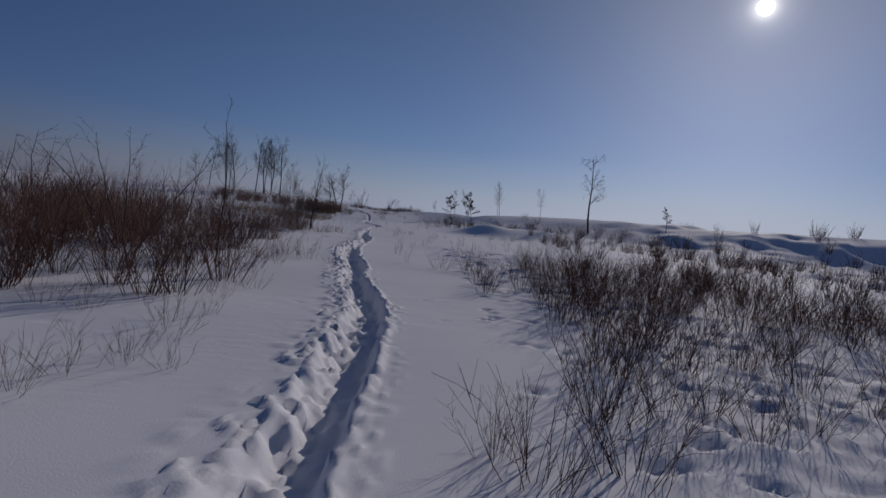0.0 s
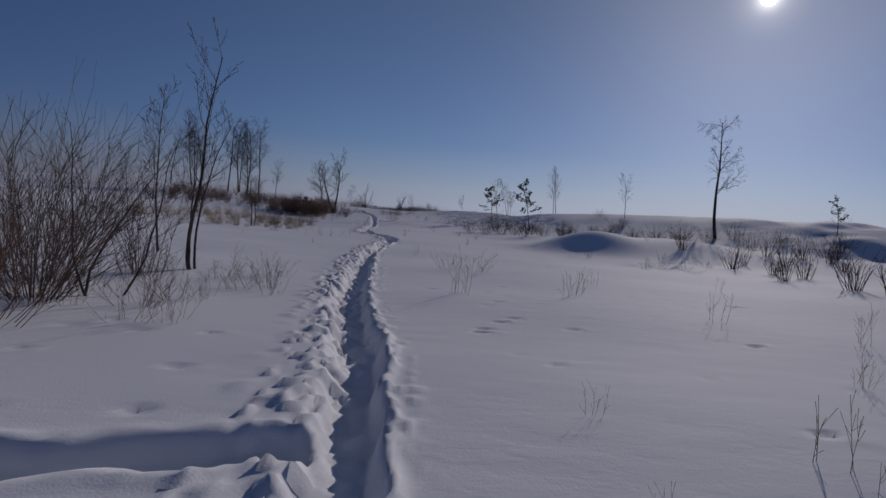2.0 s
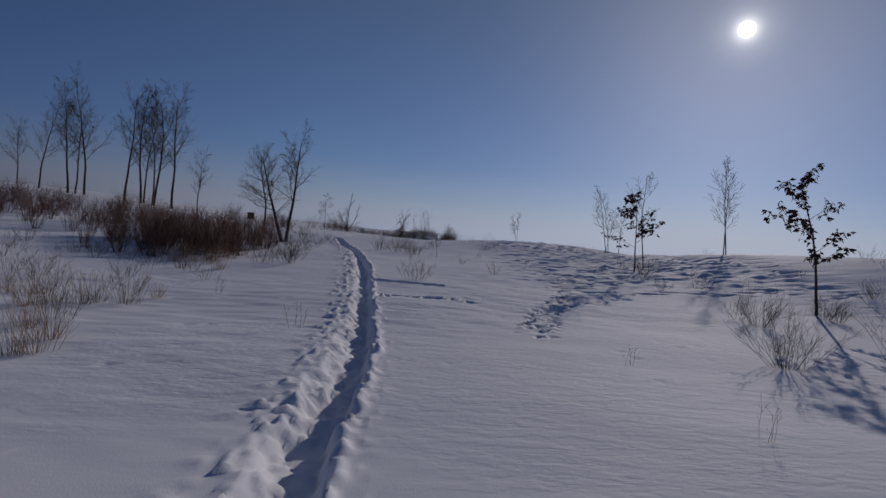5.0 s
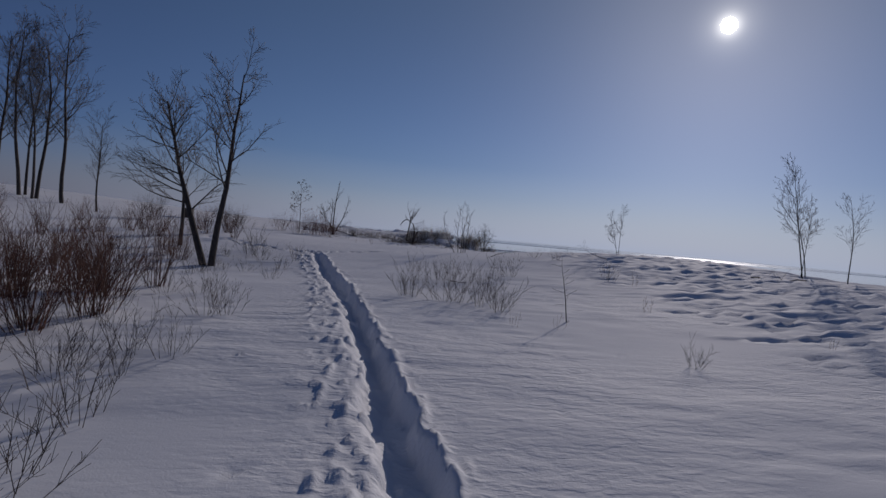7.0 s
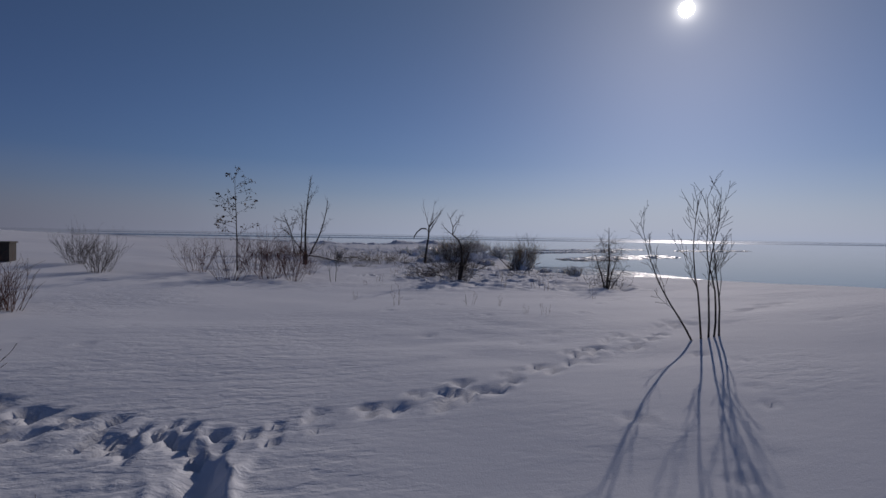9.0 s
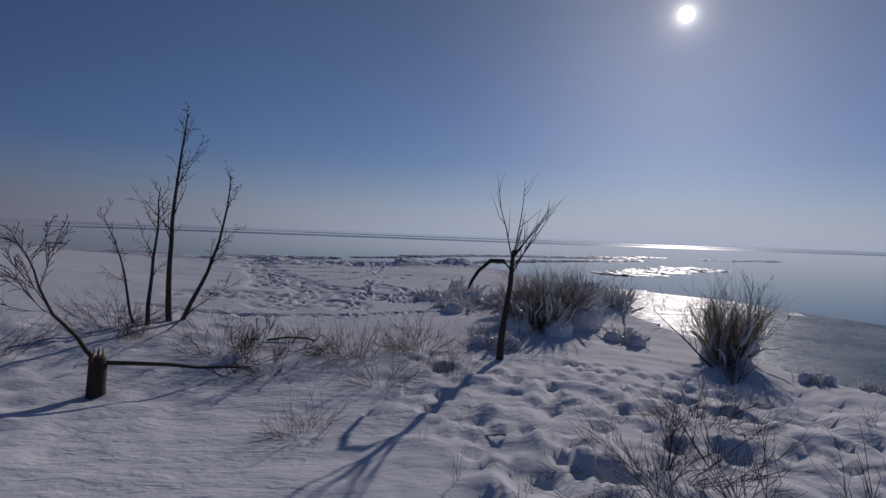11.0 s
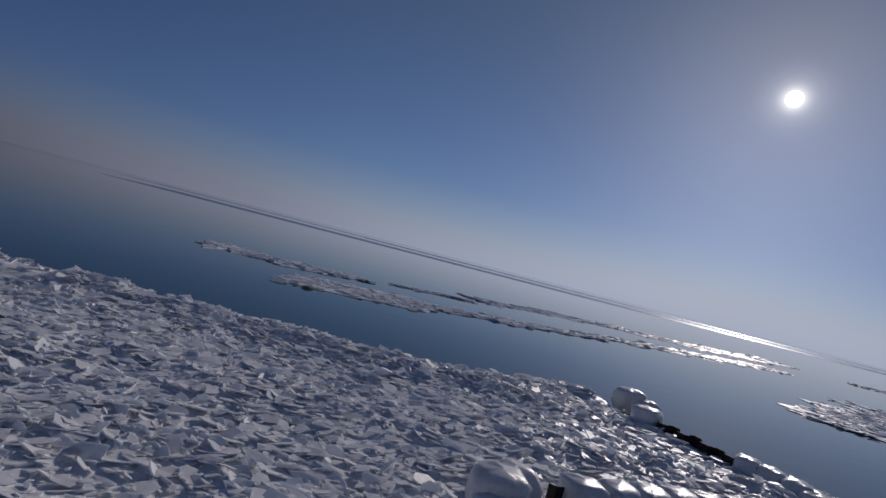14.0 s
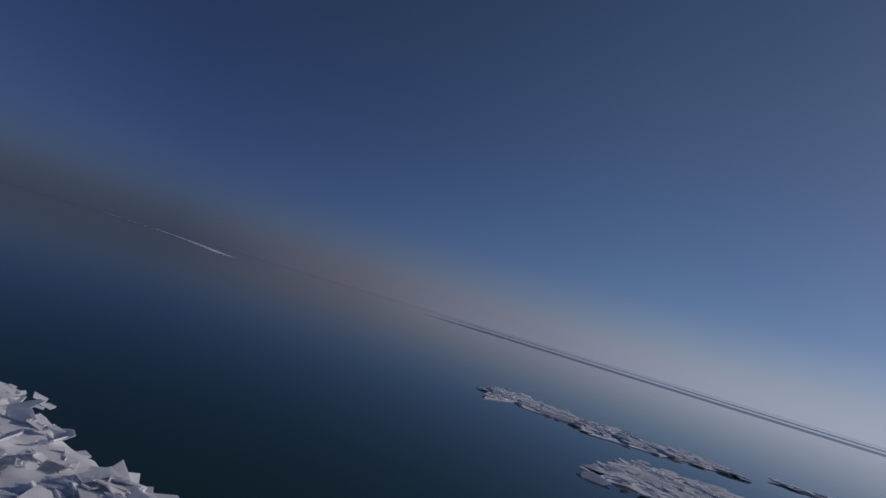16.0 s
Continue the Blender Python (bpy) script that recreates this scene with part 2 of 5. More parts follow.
def lie(x, y):
    """Height of the snow before tracks and small relief."""
    x, y = np.asarray(x, float), np.asarray(y, float)
    z = spline(y, PROFILE_Y, PROFILE_Z)
    for cx, cy, h, wx, wy in DUNES:
        z = z + h * np.exp(-((x - cx) / wx) ** 2 - ((y - cy) / wy) ** 2)
    z = z + 0.10 * waves(x, y, 5.0, 1) + 0.05 * waves(x, y, 1.7, 2)
    z = z + smooth(18, 32, x) * (0.9 * (grain(x, y, 4.5, 51) - 0.5) + 0.5 * (grain(x, y, 1.9, 52) - 0.5))
    d = inland(x, y)
    return -0.6 + (z + 0.6) * smooth(-0.6, 3.4 + 2.4 * smooth(-7, -3, x), d)


# trodden trench: its middle line
TRENCH_Y = (-30, -6, -0.8, 1.2, 5.7, 9.6, 12.6, 14.5, 18.5, 23.8, 26.1, 30.3, 35.8, 39.9, 45.3, 47.7, 49.5, 50.8, 52.3, 54.3, 57, 61.3, 66, 69.9, 73.1, 76.5, 79, 81.2, 84.8, 88.3, 90.9, 93.2)
TRENCH_X = (-2.7, -3.5, -3.59, -3.52, -3.63, -4.38, -4.66, -5.02, -5.48, -5.5, -5.63, -6.23, -6.67, -6.91, -6.7, -6.5, -7.03, -7.56, -8.11, -8.62, -8.96, -8.9, -9.2, -9.52, -9.79, -10.24, -10.64, -10.99, -11.6, -12.34, -12.93, -13.5)


def trench_x(y):
    return spline(y, TRENCH_Y, TRENCH_X)


# foot trails: lists of way points, half width, how trodden
TRAILS = (
    (((-13.4, 93.4), (-16, 94.4), (-19, 96.5), (-24, 100)), 0.35, 0.12),
    (((-13.4, 93.4), (-10.5, 94.4), (-7, 97), (-3, 99)), 0.3, 0.08),
    (((-5.6, 63.5), (-4.6, 66.5), (-3.0, 70), (-1.0, 74.5), (1.5, 79)), 0.4, 0.17),
    (((-8.9, 67.2), (-7.6, 67.6), (-6.2, 67.4)), 0.2, 0.18),
    (((-12.6, 108.6), (-11.2, 109.0), (-9.6, 109.3)), 0.3, 0.12),
    (((-14.0, 122.2), (-13.6, 123.7), (-13.0, 124.6), (-14.1, 126.4), (-15.5, 129.0), (-16.3, 131.2), (-17.2, 134.5), (-18.6, 138.2)), 0.75, 0.07),
    (((-13.2, 124.3), (-12.0, 124.3), (-10.7, 124.3), (-9.8, 124.9), (-8.6, 125.6)), 0.6, 0.07),
    (((-14.9, 125.0), (-15.2, 127.4), (-16.0, 129.8)), 0.5, 0.07),
    (((-16.5, 123.2), (-14.0, 123.4), (-12.2, 122.6)), 0.6, 0.07),
    (((-14.1, 126.6), (-13.0, 127.6), (-12.1, 128.7), (-11.3, 131.2), (-11.0, 134.4)), 0.22, 0.10),
    (((-14.8, 128.1), (-13.4, 129.1), (-12.0, 130.8), (-11.2, 133.4)), 0.18, 0.08),
    (((-11.5, 128.1), (-11.8, 126.2), (-11.7, 124.8)), 0.18, 0.10),
    (((-11.4, 127.1), (-10.4, 126.2), (-10.3, 125.1)), 0.16, 0.09),
    (((-16.5, 132.2), (-13.5, 132.8), (-11.0, 134.0)), 0.15, 0.07),
    (((-17.4, 133.8), (-13.5, 134.0), (-10.4, 134.9)), 0.14, 0.07),
    (((-17.8, 130.4), (-15.0, 130.4), (-12.2, 130.9)), 0.12, 0.05),
    (((-14.4, 125.6), (-12.6, 125.9), (-11.9, 125.6)), 0.12, 0.05),
    (((-17.5, 121.4), (-14.5, 120.6), (-12.0, 121.2), (-9.6, 122.6)), 0.22, 0.10),
)
random.seed(4)
PRINTS = []
for way, half, deep in TRAILS:
    for (ax, ay), (bx, by) in zip(way, way[1:]):
        far = math.hypot(bx - ax, by - ay)
        for k in range(int(far * (40 if half > 0.45 else 20 if half > 0.3 else 11))):
            u = random.random()
            a = math.atan2(by - ay, bx - ax)
            off = random.uniform(-half, half)
            PRINTS.append((ax + u * (bx - ax) - math.sin(a) * off, ay + u * (by - ay) + math.cos(a) * off,
                           a + random.uniform(-0.5, 0.5), random.uniform(0.07, 0.11), random.uniform(0.035, 0.055), deep * random.uniform(0.5, 1.1)))
for x, y in ((-10.97, 129.4), (-11.4, 126.6), (-10.8, 125.75), (-8.5, 129.8), (-7.56, 130.8), (-9.1, 127.6), (-7.0, 128.2), (-10.0, 130.6)):
    PRINTS.append((x, y, 0.2, 0.18, 0.11, 0.08))
# single pits, each with a small heap beside it
for _ in range(700):
    y = random.uniform(2, 122)
    PRINTS.append((float(trench_x(min(y, 93))) + random.choice((-1, 1)) * random.uniform(1.2, 9), y, random.uniform(2.6, 3.6),
                   random.uniform(0.05, 0.13), random.uniform(0.03, 0.065), random.uniform(0.02, 0.06)))
for _ in range(420):
    PRINTS.append((random.uniform(-11, -3), random.uniform(104, 118), random.uniform(0, 3), random.uniform(0.1, 0.25), random.uniform(0.07, 0.15), random.uniform(0.05, 0.13)))
for _ in range(420):
    PRINTS.append((random.uniform(-3.5, 9), random.uniform(71, 95), random.uniform(-0.2, 0.5), random.uniform(0.15, 0.5), random.uniform(0.06, 0.12), random.uniform(0.05, 0.12)))
for _ in range(330):
    PRINTS.append((random.uniform(-1.6, 7), random.uniform(-1, 24), random.uniform(0, 3), random.uniform(0.1, 0.2), random.uniform(0.07, 0.12), random.uniform(0.04, 0.1)))


def snow_height(x, y):
    z = lie(x, y)
    d = inland(x, y)
    s = x - trench_x(y)
    run = smooth(93.6, 92.4, y)
    wob = 0.12 * (grain(x, y, 0.45, 3) - 0.5) + 0.08 * (grain(x, y, 0.14, 4) - 0.5)
    right = 0.2 + wob
    thrown = 0.45 + 0.55 * smooth(72, 48, y)
    left = 0.12 + 0.24 * thrown + 1.4 * wob + 0.07 * np.sin(y * 0.45)
    cut = smooth(right + 0.05, right - 0.08, s) * smooth(-left - 0.13, -left + 0.24, s)
    floor_z = -0.25 + 0.10 * (grain(x, y, 0.24, 5) - 0.4) + 0.06 * (grain(x, y, 0.09, 15) - 0.5)
    # kicked-up lumps on the side where the snow was thrown, a thin lip on the other
    heap = thrown * smooth(-left - 0.34, -left + 0.02, s) * smooth(-0.02, -0.16, s)
    ridged = 1 - np.abs(2 * grain(x, y, 0.14, 6) - 1)
    chunk = heap * (0.085 * (ridged - 0.55) + 0.10 * (grain(x, y, 0.085, 16) - 0.5) + 0.05 * (grain(x, y, 0.05, 26) - 0.5))
    lip = np.exp(-((s - right - 0.08) / 0.07) ** 2) * (0.09 * grain(x, y, 0.15, 36) ** 2 + 0.06 * grain(x, y, 0.07, 46) ** 2)
    crumbs = smooth(1.0, 0.4, np.abs(s + 0.25)) * 0.10 * np.maximum(grain(x, y, 0.1, 7) - 0.62, 0) * 2
    z = z + run * (cut * floor_z + chunk + (1 - cut) * (lip + crumbs))
    for ax, ay, bx, by in ((-7.6, 23.8, -5.9, 24.25), (-9.3, 70.5, -7.2, 70.05)):
        ux, uy = bx - ax, by - ay
        t = np.clip(((x - ax) * ux + (y - ay) * uy) / (ux * ux + uy * uy), 0, 1)
        off = np.hypot(x - ax - t * ux, y - ay - t * uy) + 0.12 * (grain(x, y, 0.3, 47) - 0.5)
        z = z - 0.17 * smooth(0.26, 0.1, off) + 0.05 * np.exp(-((off - 0.32) / 0.09) ** 2) * grain(x, y, 0.12, 48)
    # wind crust: low ripples and scalloped edges
    windy = 0.2 + 0.8 * smooth(54, 66, y)
    rip = windy * (grain(x * 0.35 + y * 0.1, y, 0.22, 8) - 0.5)
    patch = smooth(0.42, 0.62, grain(x, y, 6.0, 9))
    land = smooth(0.2, 2.5, d)
    z = z + land * (1 - cut * run) * (0.035 * patch * rip + 0.03 * windy * (grain(x * 0.5, y, 0.7, 10) - 0.5))
    hummock = 0.6 * smooth(2.6, 4.0, s) * smooth(9.5, 7.5, s) * smooth(26, 20, y) * smooth(-8, -2, y)
    hummock = np.maximum(hummock, smooth(-12, -10, x) * smooth(-1.5, -3, x) * smooth(102.5, 105, y) * smooth(119, 116, y))
    hummock = np.maximum(hummock, 0.9 * smooth(-4.0, -1.5, x) * smooth(11, 8, x) * smooth(70, 75, y) * smooth(97, 93, y))
    hummock = np.maximum(hummock, 0.5 * smooth(-12.5, -15, x) * smooth(-20, -17, x) * smooth(102.5, 105, y) * smooth(122, 119, y))
    z = z + hummock * (0.22 * np.maximum(grain(x, y, 0.34, 31) - 0.5, 0) - 0.22 * np.maximum(0.42 - grain(x, y, 0.26, 32), 0) + 0.05 * (grain(x, y, 0.2, 33) - 0.5))
    tread = np.zeros_like(z)
    for way, half, deep in TRAILS[5:9]:
        for (ax, ay), (bx, by) in zip(way, way[1:]):
            ux, uy = bx - ax, by - ay
            t = np.clip(((x - ax) * ux + (y - ay) * uy) / (ux * ux + uy * uy), 0, 1)
            tread = np.maximum(tread, smooth(half * 1.35, half * 0.8, np.hypot(x - ax - t * ux, y - ay - t * uy)))
    z = z + tread * (-0.06 + 0.10 * (1 - np.abs(2 * grain(x, y, 0.17, 17) - 1) - 0.55) + 0.07 * (grain(x, y, 0.1, 18) - 0.5))
    groove = np.zeros_like(z)
    for way, half, deep in TRAILS[9:]:
        for (ax, ay), (bx, by) in zip(way, way[1:]):
            ux, uy = bx - ax, by - ay
            t = np.clip(((x - ax) * ux + (y - ay) * uy) / (ux * ux + uy * uy), 0, 1)
            off = np.hypot(x - ax - t * ux, y - ay - t * uy) + 0.05 * (grain(x, y, 1.2, 19) - 0.5)
            groove = np.maximum(groove, np.exp(-(off / 0.10) ** 2))
            z = z + 0.012 * np.exp(-((off - 0.22) / 0.09) ** 2)
    z = z - 0.035 * groove * (0.4 + 1.1 * grain(x, y, 0.5, 23))
    # lumpy ice-bound snow near the shore
    lump = smooth(7.5, 2.5, d) * smooth(-1, 1.5, d) * smooth(112, 120, y)
    z = z + lump * (0.15 * (grain(x, y, 0.8, 11) - 0.45) + 0.11 * (grain(x, y, 0.2, 12) - 0.5))
    # crusted rubble on the bank's edge
    edge = smooth(6.2, 3.4, d) * smooth(0, 1.5, d) * smooth(128, 134, y)
    z = z + edge * (0.17 * (grain(x, y, 0.13, 13) - 0.4) + 0.09 * (grain(x, y, 0.09, 43) - 0.5) + 0.26 * (grain(x, y, 0.7, 14) - 0.5))
    return z


def ticks(*runs):
    out = [runs[0][0]]
    for a, b, step in runs:
        out += list(np.linspace(a, b, max(2, int(round((b - a) / step)) + 1))[1:])
    return np.array(out)


def grown(a, b, n):
    return list(a * (b / a) ** (np.arange(1, n + 1) / n))


def build_ground():
    side = ticks((0, 0.85, 0.036), (0.85, 7, 0.1))
    left = np.concatenate([side, ticks((7, 11, 0.3))[1:], grown(11, 4000, 38)])
    right = np.concatenate([side, ticks((7, 18, 0.3), (18, 60, 0.9))[1:], grown(60, 4000, 28)])
    s = np.concatenate([-left[:0:-1], right])
    y = np.concatenate([-np.array(grown(6, 4000, 22))[::-1], ticks((-6, -2, 0.2), (-2, 60, 0.075), (60, 95, 0.09), (95, 120, 0.12), (120, 144, 0.085)), grown(144, 4000, 26)])
    yy, ss = np.meshgrid(y, s, indexing="ij")
    bend = trench_x(np.clip(yy, -30, 93.2)) + np.clip(yy - 93.2, 0, 40) * 0.07
    xx = ss + bend
    zz = snow_height(xx, yy)
    rows = y
    for px, py, a, long, wide, deep in PRINTS:
        j0, j1 = np.searchsorted(rows, (py - 0.8, py + 0.8))
        dx, dy = xx[j0:j1] - px, yy[j0:j1] - py
        u, v = (dx * math.cos(a) + dy * math.sin(a)) / long, (dy * math.cos(a) - dx * math.sin(a)) / wide
        r = u * u + v * v
        zz[j0:j1] += -deep * np.exp(-r ** 3) + 0.45 * deep * np.exp(-((u + 1.4) ** 2 + v * v) * 1.6)
    n, m = xx.shape
    verts = np.stack([xx, yy, zz], -1).reshape(-1, 3)
    a = (np.arange(n - 1)[:, None] * m + np.arange(m - 1)[None]).ravel()
    faces = np.stack([a, a + 1, a + m + 1, a + m], -1)
    return sheet_mesh("ground", verts, faces, SNOW, True)


def sheet_mesh(name, verts, faces, material, soft=True):
    me = bpy.data.meshes.new(name)
    me.vertices.add(len(verts))
    me.vertices.foreach_set("co", np.asarray(verts, np.float32).ravel())
    k = faces.shape[1]
    me.loops.add(faces.size)
    me.loops.foreach_set("vertex_index", faces.ravel().astype(np.int32))
    me.polygons.add(len(faces))
    me.polygons.foreach_set("loop_start", np.arange(0, faces.size, k, dtype=np.int32))
    me.update(calc_edges=True)
    if soft:
        me.polygons.foreach_set("use_smooth", np.ones(len(faces), bool))
    me.materials.append(material)
    me.validate()
    return me


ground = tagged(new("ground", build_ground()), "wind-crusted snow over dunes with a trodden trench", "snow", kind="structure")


def plate(name, verts, faces, material, soft=False):
    me = bpy.data.meshes.new(name)
    me.from_pydata([tuple(v) for v in verts], [], faces)
    me.materials.append(material)
    if soft:
        for p in me.polygons:
            p.use_smooth = True
    me.update()
    return me


water = tagged(new("water", plate("water", [(-4500, 90, 0), (4500, 90, 0), (4500, 4800, 0), (-4500, 4800, 0)], [(0, 1, 2, 3)], WATER)),
               "calm open lake water, blue under a clear sky", "water", kind="structure")


def z_at(x, y):
    return float(snow_height(np.array([float(x)]), np.array([float(y)]))[0])



# ---- bare woody plants ----
class Wood:
    """Tapered tubes gathered into one mesh."""

    def __init__(self):
        self.v, self.f = [], []

    def tube(self, pts, radii, sides):
        base = len(self.v)
        for i, p in enumerate(pts):
            q = (pts[min(i + 1, len(pts) - 1)] - pts[max(i - 1, 0)]).normalized()
            a = q.orthogonal().normalized()
            b = q.cross(a)
            for k in range(sides):
                t = 2 * math.pi * k / sides
                self.v.append(p + (a * math.cos(t) + b * math.sin(t)) * radii[i])
        for i in range(len(pts) - 1):
            for k in range(sides):
                k2 = (k + 1) % sides
                self.f.append((base + i * sides + k, base + i * sides + k2, base + (i + 1) * sides + k2, base + (i + 1) * sides + k))

    def leaf(self, p, size, rng):
        a = Vector((rng.uniform(-1, 1), rng.uniform(-1, 1), rng.uniform(-1.2, 0.2))).normalized()
        b = a.orthogonal().normalized()
        n = a.cross(b)
        i = len(self.v)
        w = size * 0.38
        self.v += [p, p + a * size * 0.5 + b * w + n * w * 0.4, p + a * size, p + a * size * 0.5 - b * w + n * w * 0.4]
        self.f += [(i, i + 1, i + 2), (i, i + 2, i + 3)]

    def mesh(self, name, material, soft=True):
        return plate(name, self.v, self.f, material, soft)


def limb(rng, start, way, length, wander, lift, n):
    """A wandering line of n pieces."""
    pts, p, d = [start], start.copy(), way.normalized()
    for _ in range(n):
        d = (d + Vector((rng.gauss(0, wander), rng.gauss(0, wander), rng.gauss(0, wander) + lift))).normalized()
        p = p + d * (length / n)
        pts.append(p.copy())
    return pts


def sprout(rng, rings, fine, pts, r0, level, spec, leaves=None, limbs=None, least=0.0022):
    """Branches off a line, level by level. spec: (count, length share, spread, lift, wander) for each level."""
    n = len(pts)
    radii = [max(r0 * (1 - 0.82 * i / (n - 1)), least) for i in range(n)]
    if level == 1 and limbs is not None:
        limbs.append(Wood())
        limbs[-1].tube(pts, radii, 5 if r0 > 0.012 else 4)
    else:
        (rings if level < 2 else fine).tube(pts, radii, 7 if level == 0 and r0 > 0.04 else (5 if r0 > 0.02 else 3))
    if level >= len(spec):
        if leaves is not None:
            for p in pts[1:]:
                for _ in range(leaves[1]):
                    if rng.random() < leaves[2]:
                        leaves[0].leaf(p, rng.uniform(0.6, 1.2) * leaves[3], rng)
        return
    count, share, spread, lift, wander = spec[level]
    span = sum((b - a).length for a, b in zip(pts, pts[1:]))
    first = 0.35 if level == 0 else 0.12
    for k in range(count):
        u = first + (1 - first) * (k + rng.random()) / count
        i = min(int(u * (n - 1)), n - 2)
        w = u * (n - 1) - i
        p = pts[i].lerp(pts[i + 1], w)
        axis = (pts[i + 1] - pts[i]).normalized()
        side = axis.orthogonal().normalized()
        side.rotate(Matrix.Rotation(rng.uniform(0, 6.283), 3, axis))
        way = axis * math.cos(spread) + side * math.sin(spread)
        sub = limb(rng, p, way, span * share * rng.uniform(0.6, 1.15) * (1.15 - 0.6 * u), wander, lift, 5 if level == 0 else 3)
        sprout(rng, rings, fine, sub, r0 * (0.28 if level == 0 else 0.55) * (1.1 - 0.6 * u), level + 1, spec, leaves, limbs, least)


def bare_tree(name, label, category, seed, stems, spec, bark=None, twig=None, leaf=None, group=""):
    """stems: (x, y, lean x, lean y, height, radius, wander). Parts: each trunk with limbs, one crown of twigs, leaves if any."""
    rng = random.Random(seed)
    thing = tagged(new(name), label, category, group)
    fine, foliage = Wood(), Wood()
    for x, y, lx, ly, high, r, wander in stems:
        rings = Wood()
        pts = limb(rng, Vector((x, y, -0.25)), Vector((lx, ly, 1)), high + 0.25, wander, 0.03, 10)
        limbs = []
        sprout(rng, rings, fine, pts, r, 0, spec, (foliage, leaf[0], leaf[1], leaf[2]) if leaf else None, limbs, 0.002 + 0.0005 * high)
        new("trunk", rings.mesh("trunk", bark or BARK)).parent = thing
        for w in limbs:
            new("limb", w.mesh("limb", bark or BARK)).parent = thing
    if fine.f:
        o = tagged(new("twigs", fine.mesh("twigs", twig or TWIG)), kind="stuff")
        o.parent = thing
    if foliage.f:
        o = new("leaves", foliage.mesh("leaves", LEAF, False))
        o.parent = thing
        tagged(o, "withered brown leaves")
    return thing


def set_down(thing, x, y, turn=0.0, size=1.0, sink=0.0):
    thing.location = (x, y, z_at(x, y) - sink)
    thing.rotation_euler = (0, 0, radians(turn))
    thing.scale = (size, size, size)
    return thing


def repeat(thing, places, sink=0.02):
    """The first place for the thing itself, copies at the others: x, y, turn, size."""
    x, y, turn, size = places[0]
    set_down(thing, x, y, turn, size, sink)
    for x, y, turn, size in places[1:]:
        copy = copy_thing(thing, Matrix())
        set_down(copy, x, y, turn, size, sink)


def shrub_mesh(seed, stems, high, spread, r, material, twigs=5, levels=2, droop=0.0, sides=3):
    """A clump of rising stems with side twigs, in one mesh."""
    rng = random.Random(seed)
    w = Wood()
    for _ in range(stems):
        a = rng.uniform(0, 6.283)
        out = rng.random() ** 0.7 * spread
        p = Vector((math.cos(a), math.sin(a), 0)) * rng.uniform(0, 0.12 + spread * 0.25)
        p.z = -0.12
        h = high * rng.uniform(0.55, 1.05)
        pts = limb(rng, p, Vector((math.cos(a) * out, math.sin(a) * out, 1)), h, 0.10, 0.05 - droop, 4)
        n = len(pts)
        w.tube(pts, [max(r * (1 - 0.8 * i / (n - 1)), 0.0022) for i in range(n)], sides)
        for k in range(twigs):
            i = rng.randint(1, n - 2)
            d = (pts[i + 1] - pts[i]).normalized()
            side = Vector((rng.gauss(0, 1), rng.gauss(0, 1), rng.gauss(0.2, 0.5))).normalized()
            sub = limb(rng, pts[i].lerp(pts[i + 1], rng.random()), d + side * rng.uniform(0.4, 0.9), h * rng.uniform(0.15, 0.4), 0.14, 0.05, 2)
            w.tube(sub, [r * 0.5, r * 0.4, 0.0022], 3)
            if levels > 1:
                for _ in range(1):
                    j = rng.randint(1, 2)
                    s2 = Vector((rng.gauss(0, 1), rng.gauss(0, 1), rng.gauss(0.4, 0.5))).normalized()
                    w.tube(limb(rng, sub[j], (sub[j] - sub[j - 1]).normalized() + s2 * 0.7, h * rng.uniform(0.08, 0.2), 0.1, 0.05, 1), [r * 0.32, 0.0018], 3)
    return w.mesh("shrub", material)


def scatter_shrubs(name, label, category, group, meshes, places):
    for i, (x, y, turn, size) in enumerate(places):
        o = tagged(new(name, meshes[i % len(meshes)]), label, category, group)
        set_down(o, x, y, turn, size)


def join_shrubs(name, label, meshes, places):
    """Far growth that nobody could count, in one mesh."""
    v, f, base = [], [], 0
    for i, (x, y, turn, size) in enumerate(places):
        me = meshes[i % len(meshes)]
        co = np.empty(len(me.vertices) * 3, np.float32)
        me.vertices.foreach_get("co", co)
        co = co.reshape(-1, 3) * size
        c, s = math.cos(radians(turn)), math.sin(radians(turn))
        v.append(np.stack([co[:, 0] * c - co[:, 1] * s + x, co[:, 0] * s + co[:, 1] * c + y, co[:, 2] + z_at(x, y)], -1))
        ids = np.empty(len(me.loops), np.int32)
        me.loops.foreach_get("vertex_index", ids)
        f.append(ids.reshape(-1, 4) + base)
        base += len(co)
    return tagged(new(name, sheet_mesh(name, np.concatenate(v), np.concatenate(f), meshes[0].materials[0])), label, "brush", kind="stuff")


def patch(rng, n, x0, x1, y0, y1, lo, hi, keep=None):
    out = []
    while len(out) < n:
        x, y = rng.uniform(x0, x1), rng.uniform(y0, y1)
        if keep is None or keep(x, y):
            out.append((x, y, rng.uniform(0, 360), rng.uniform(lo, hi)))
    return out


rng = random.Random(11)
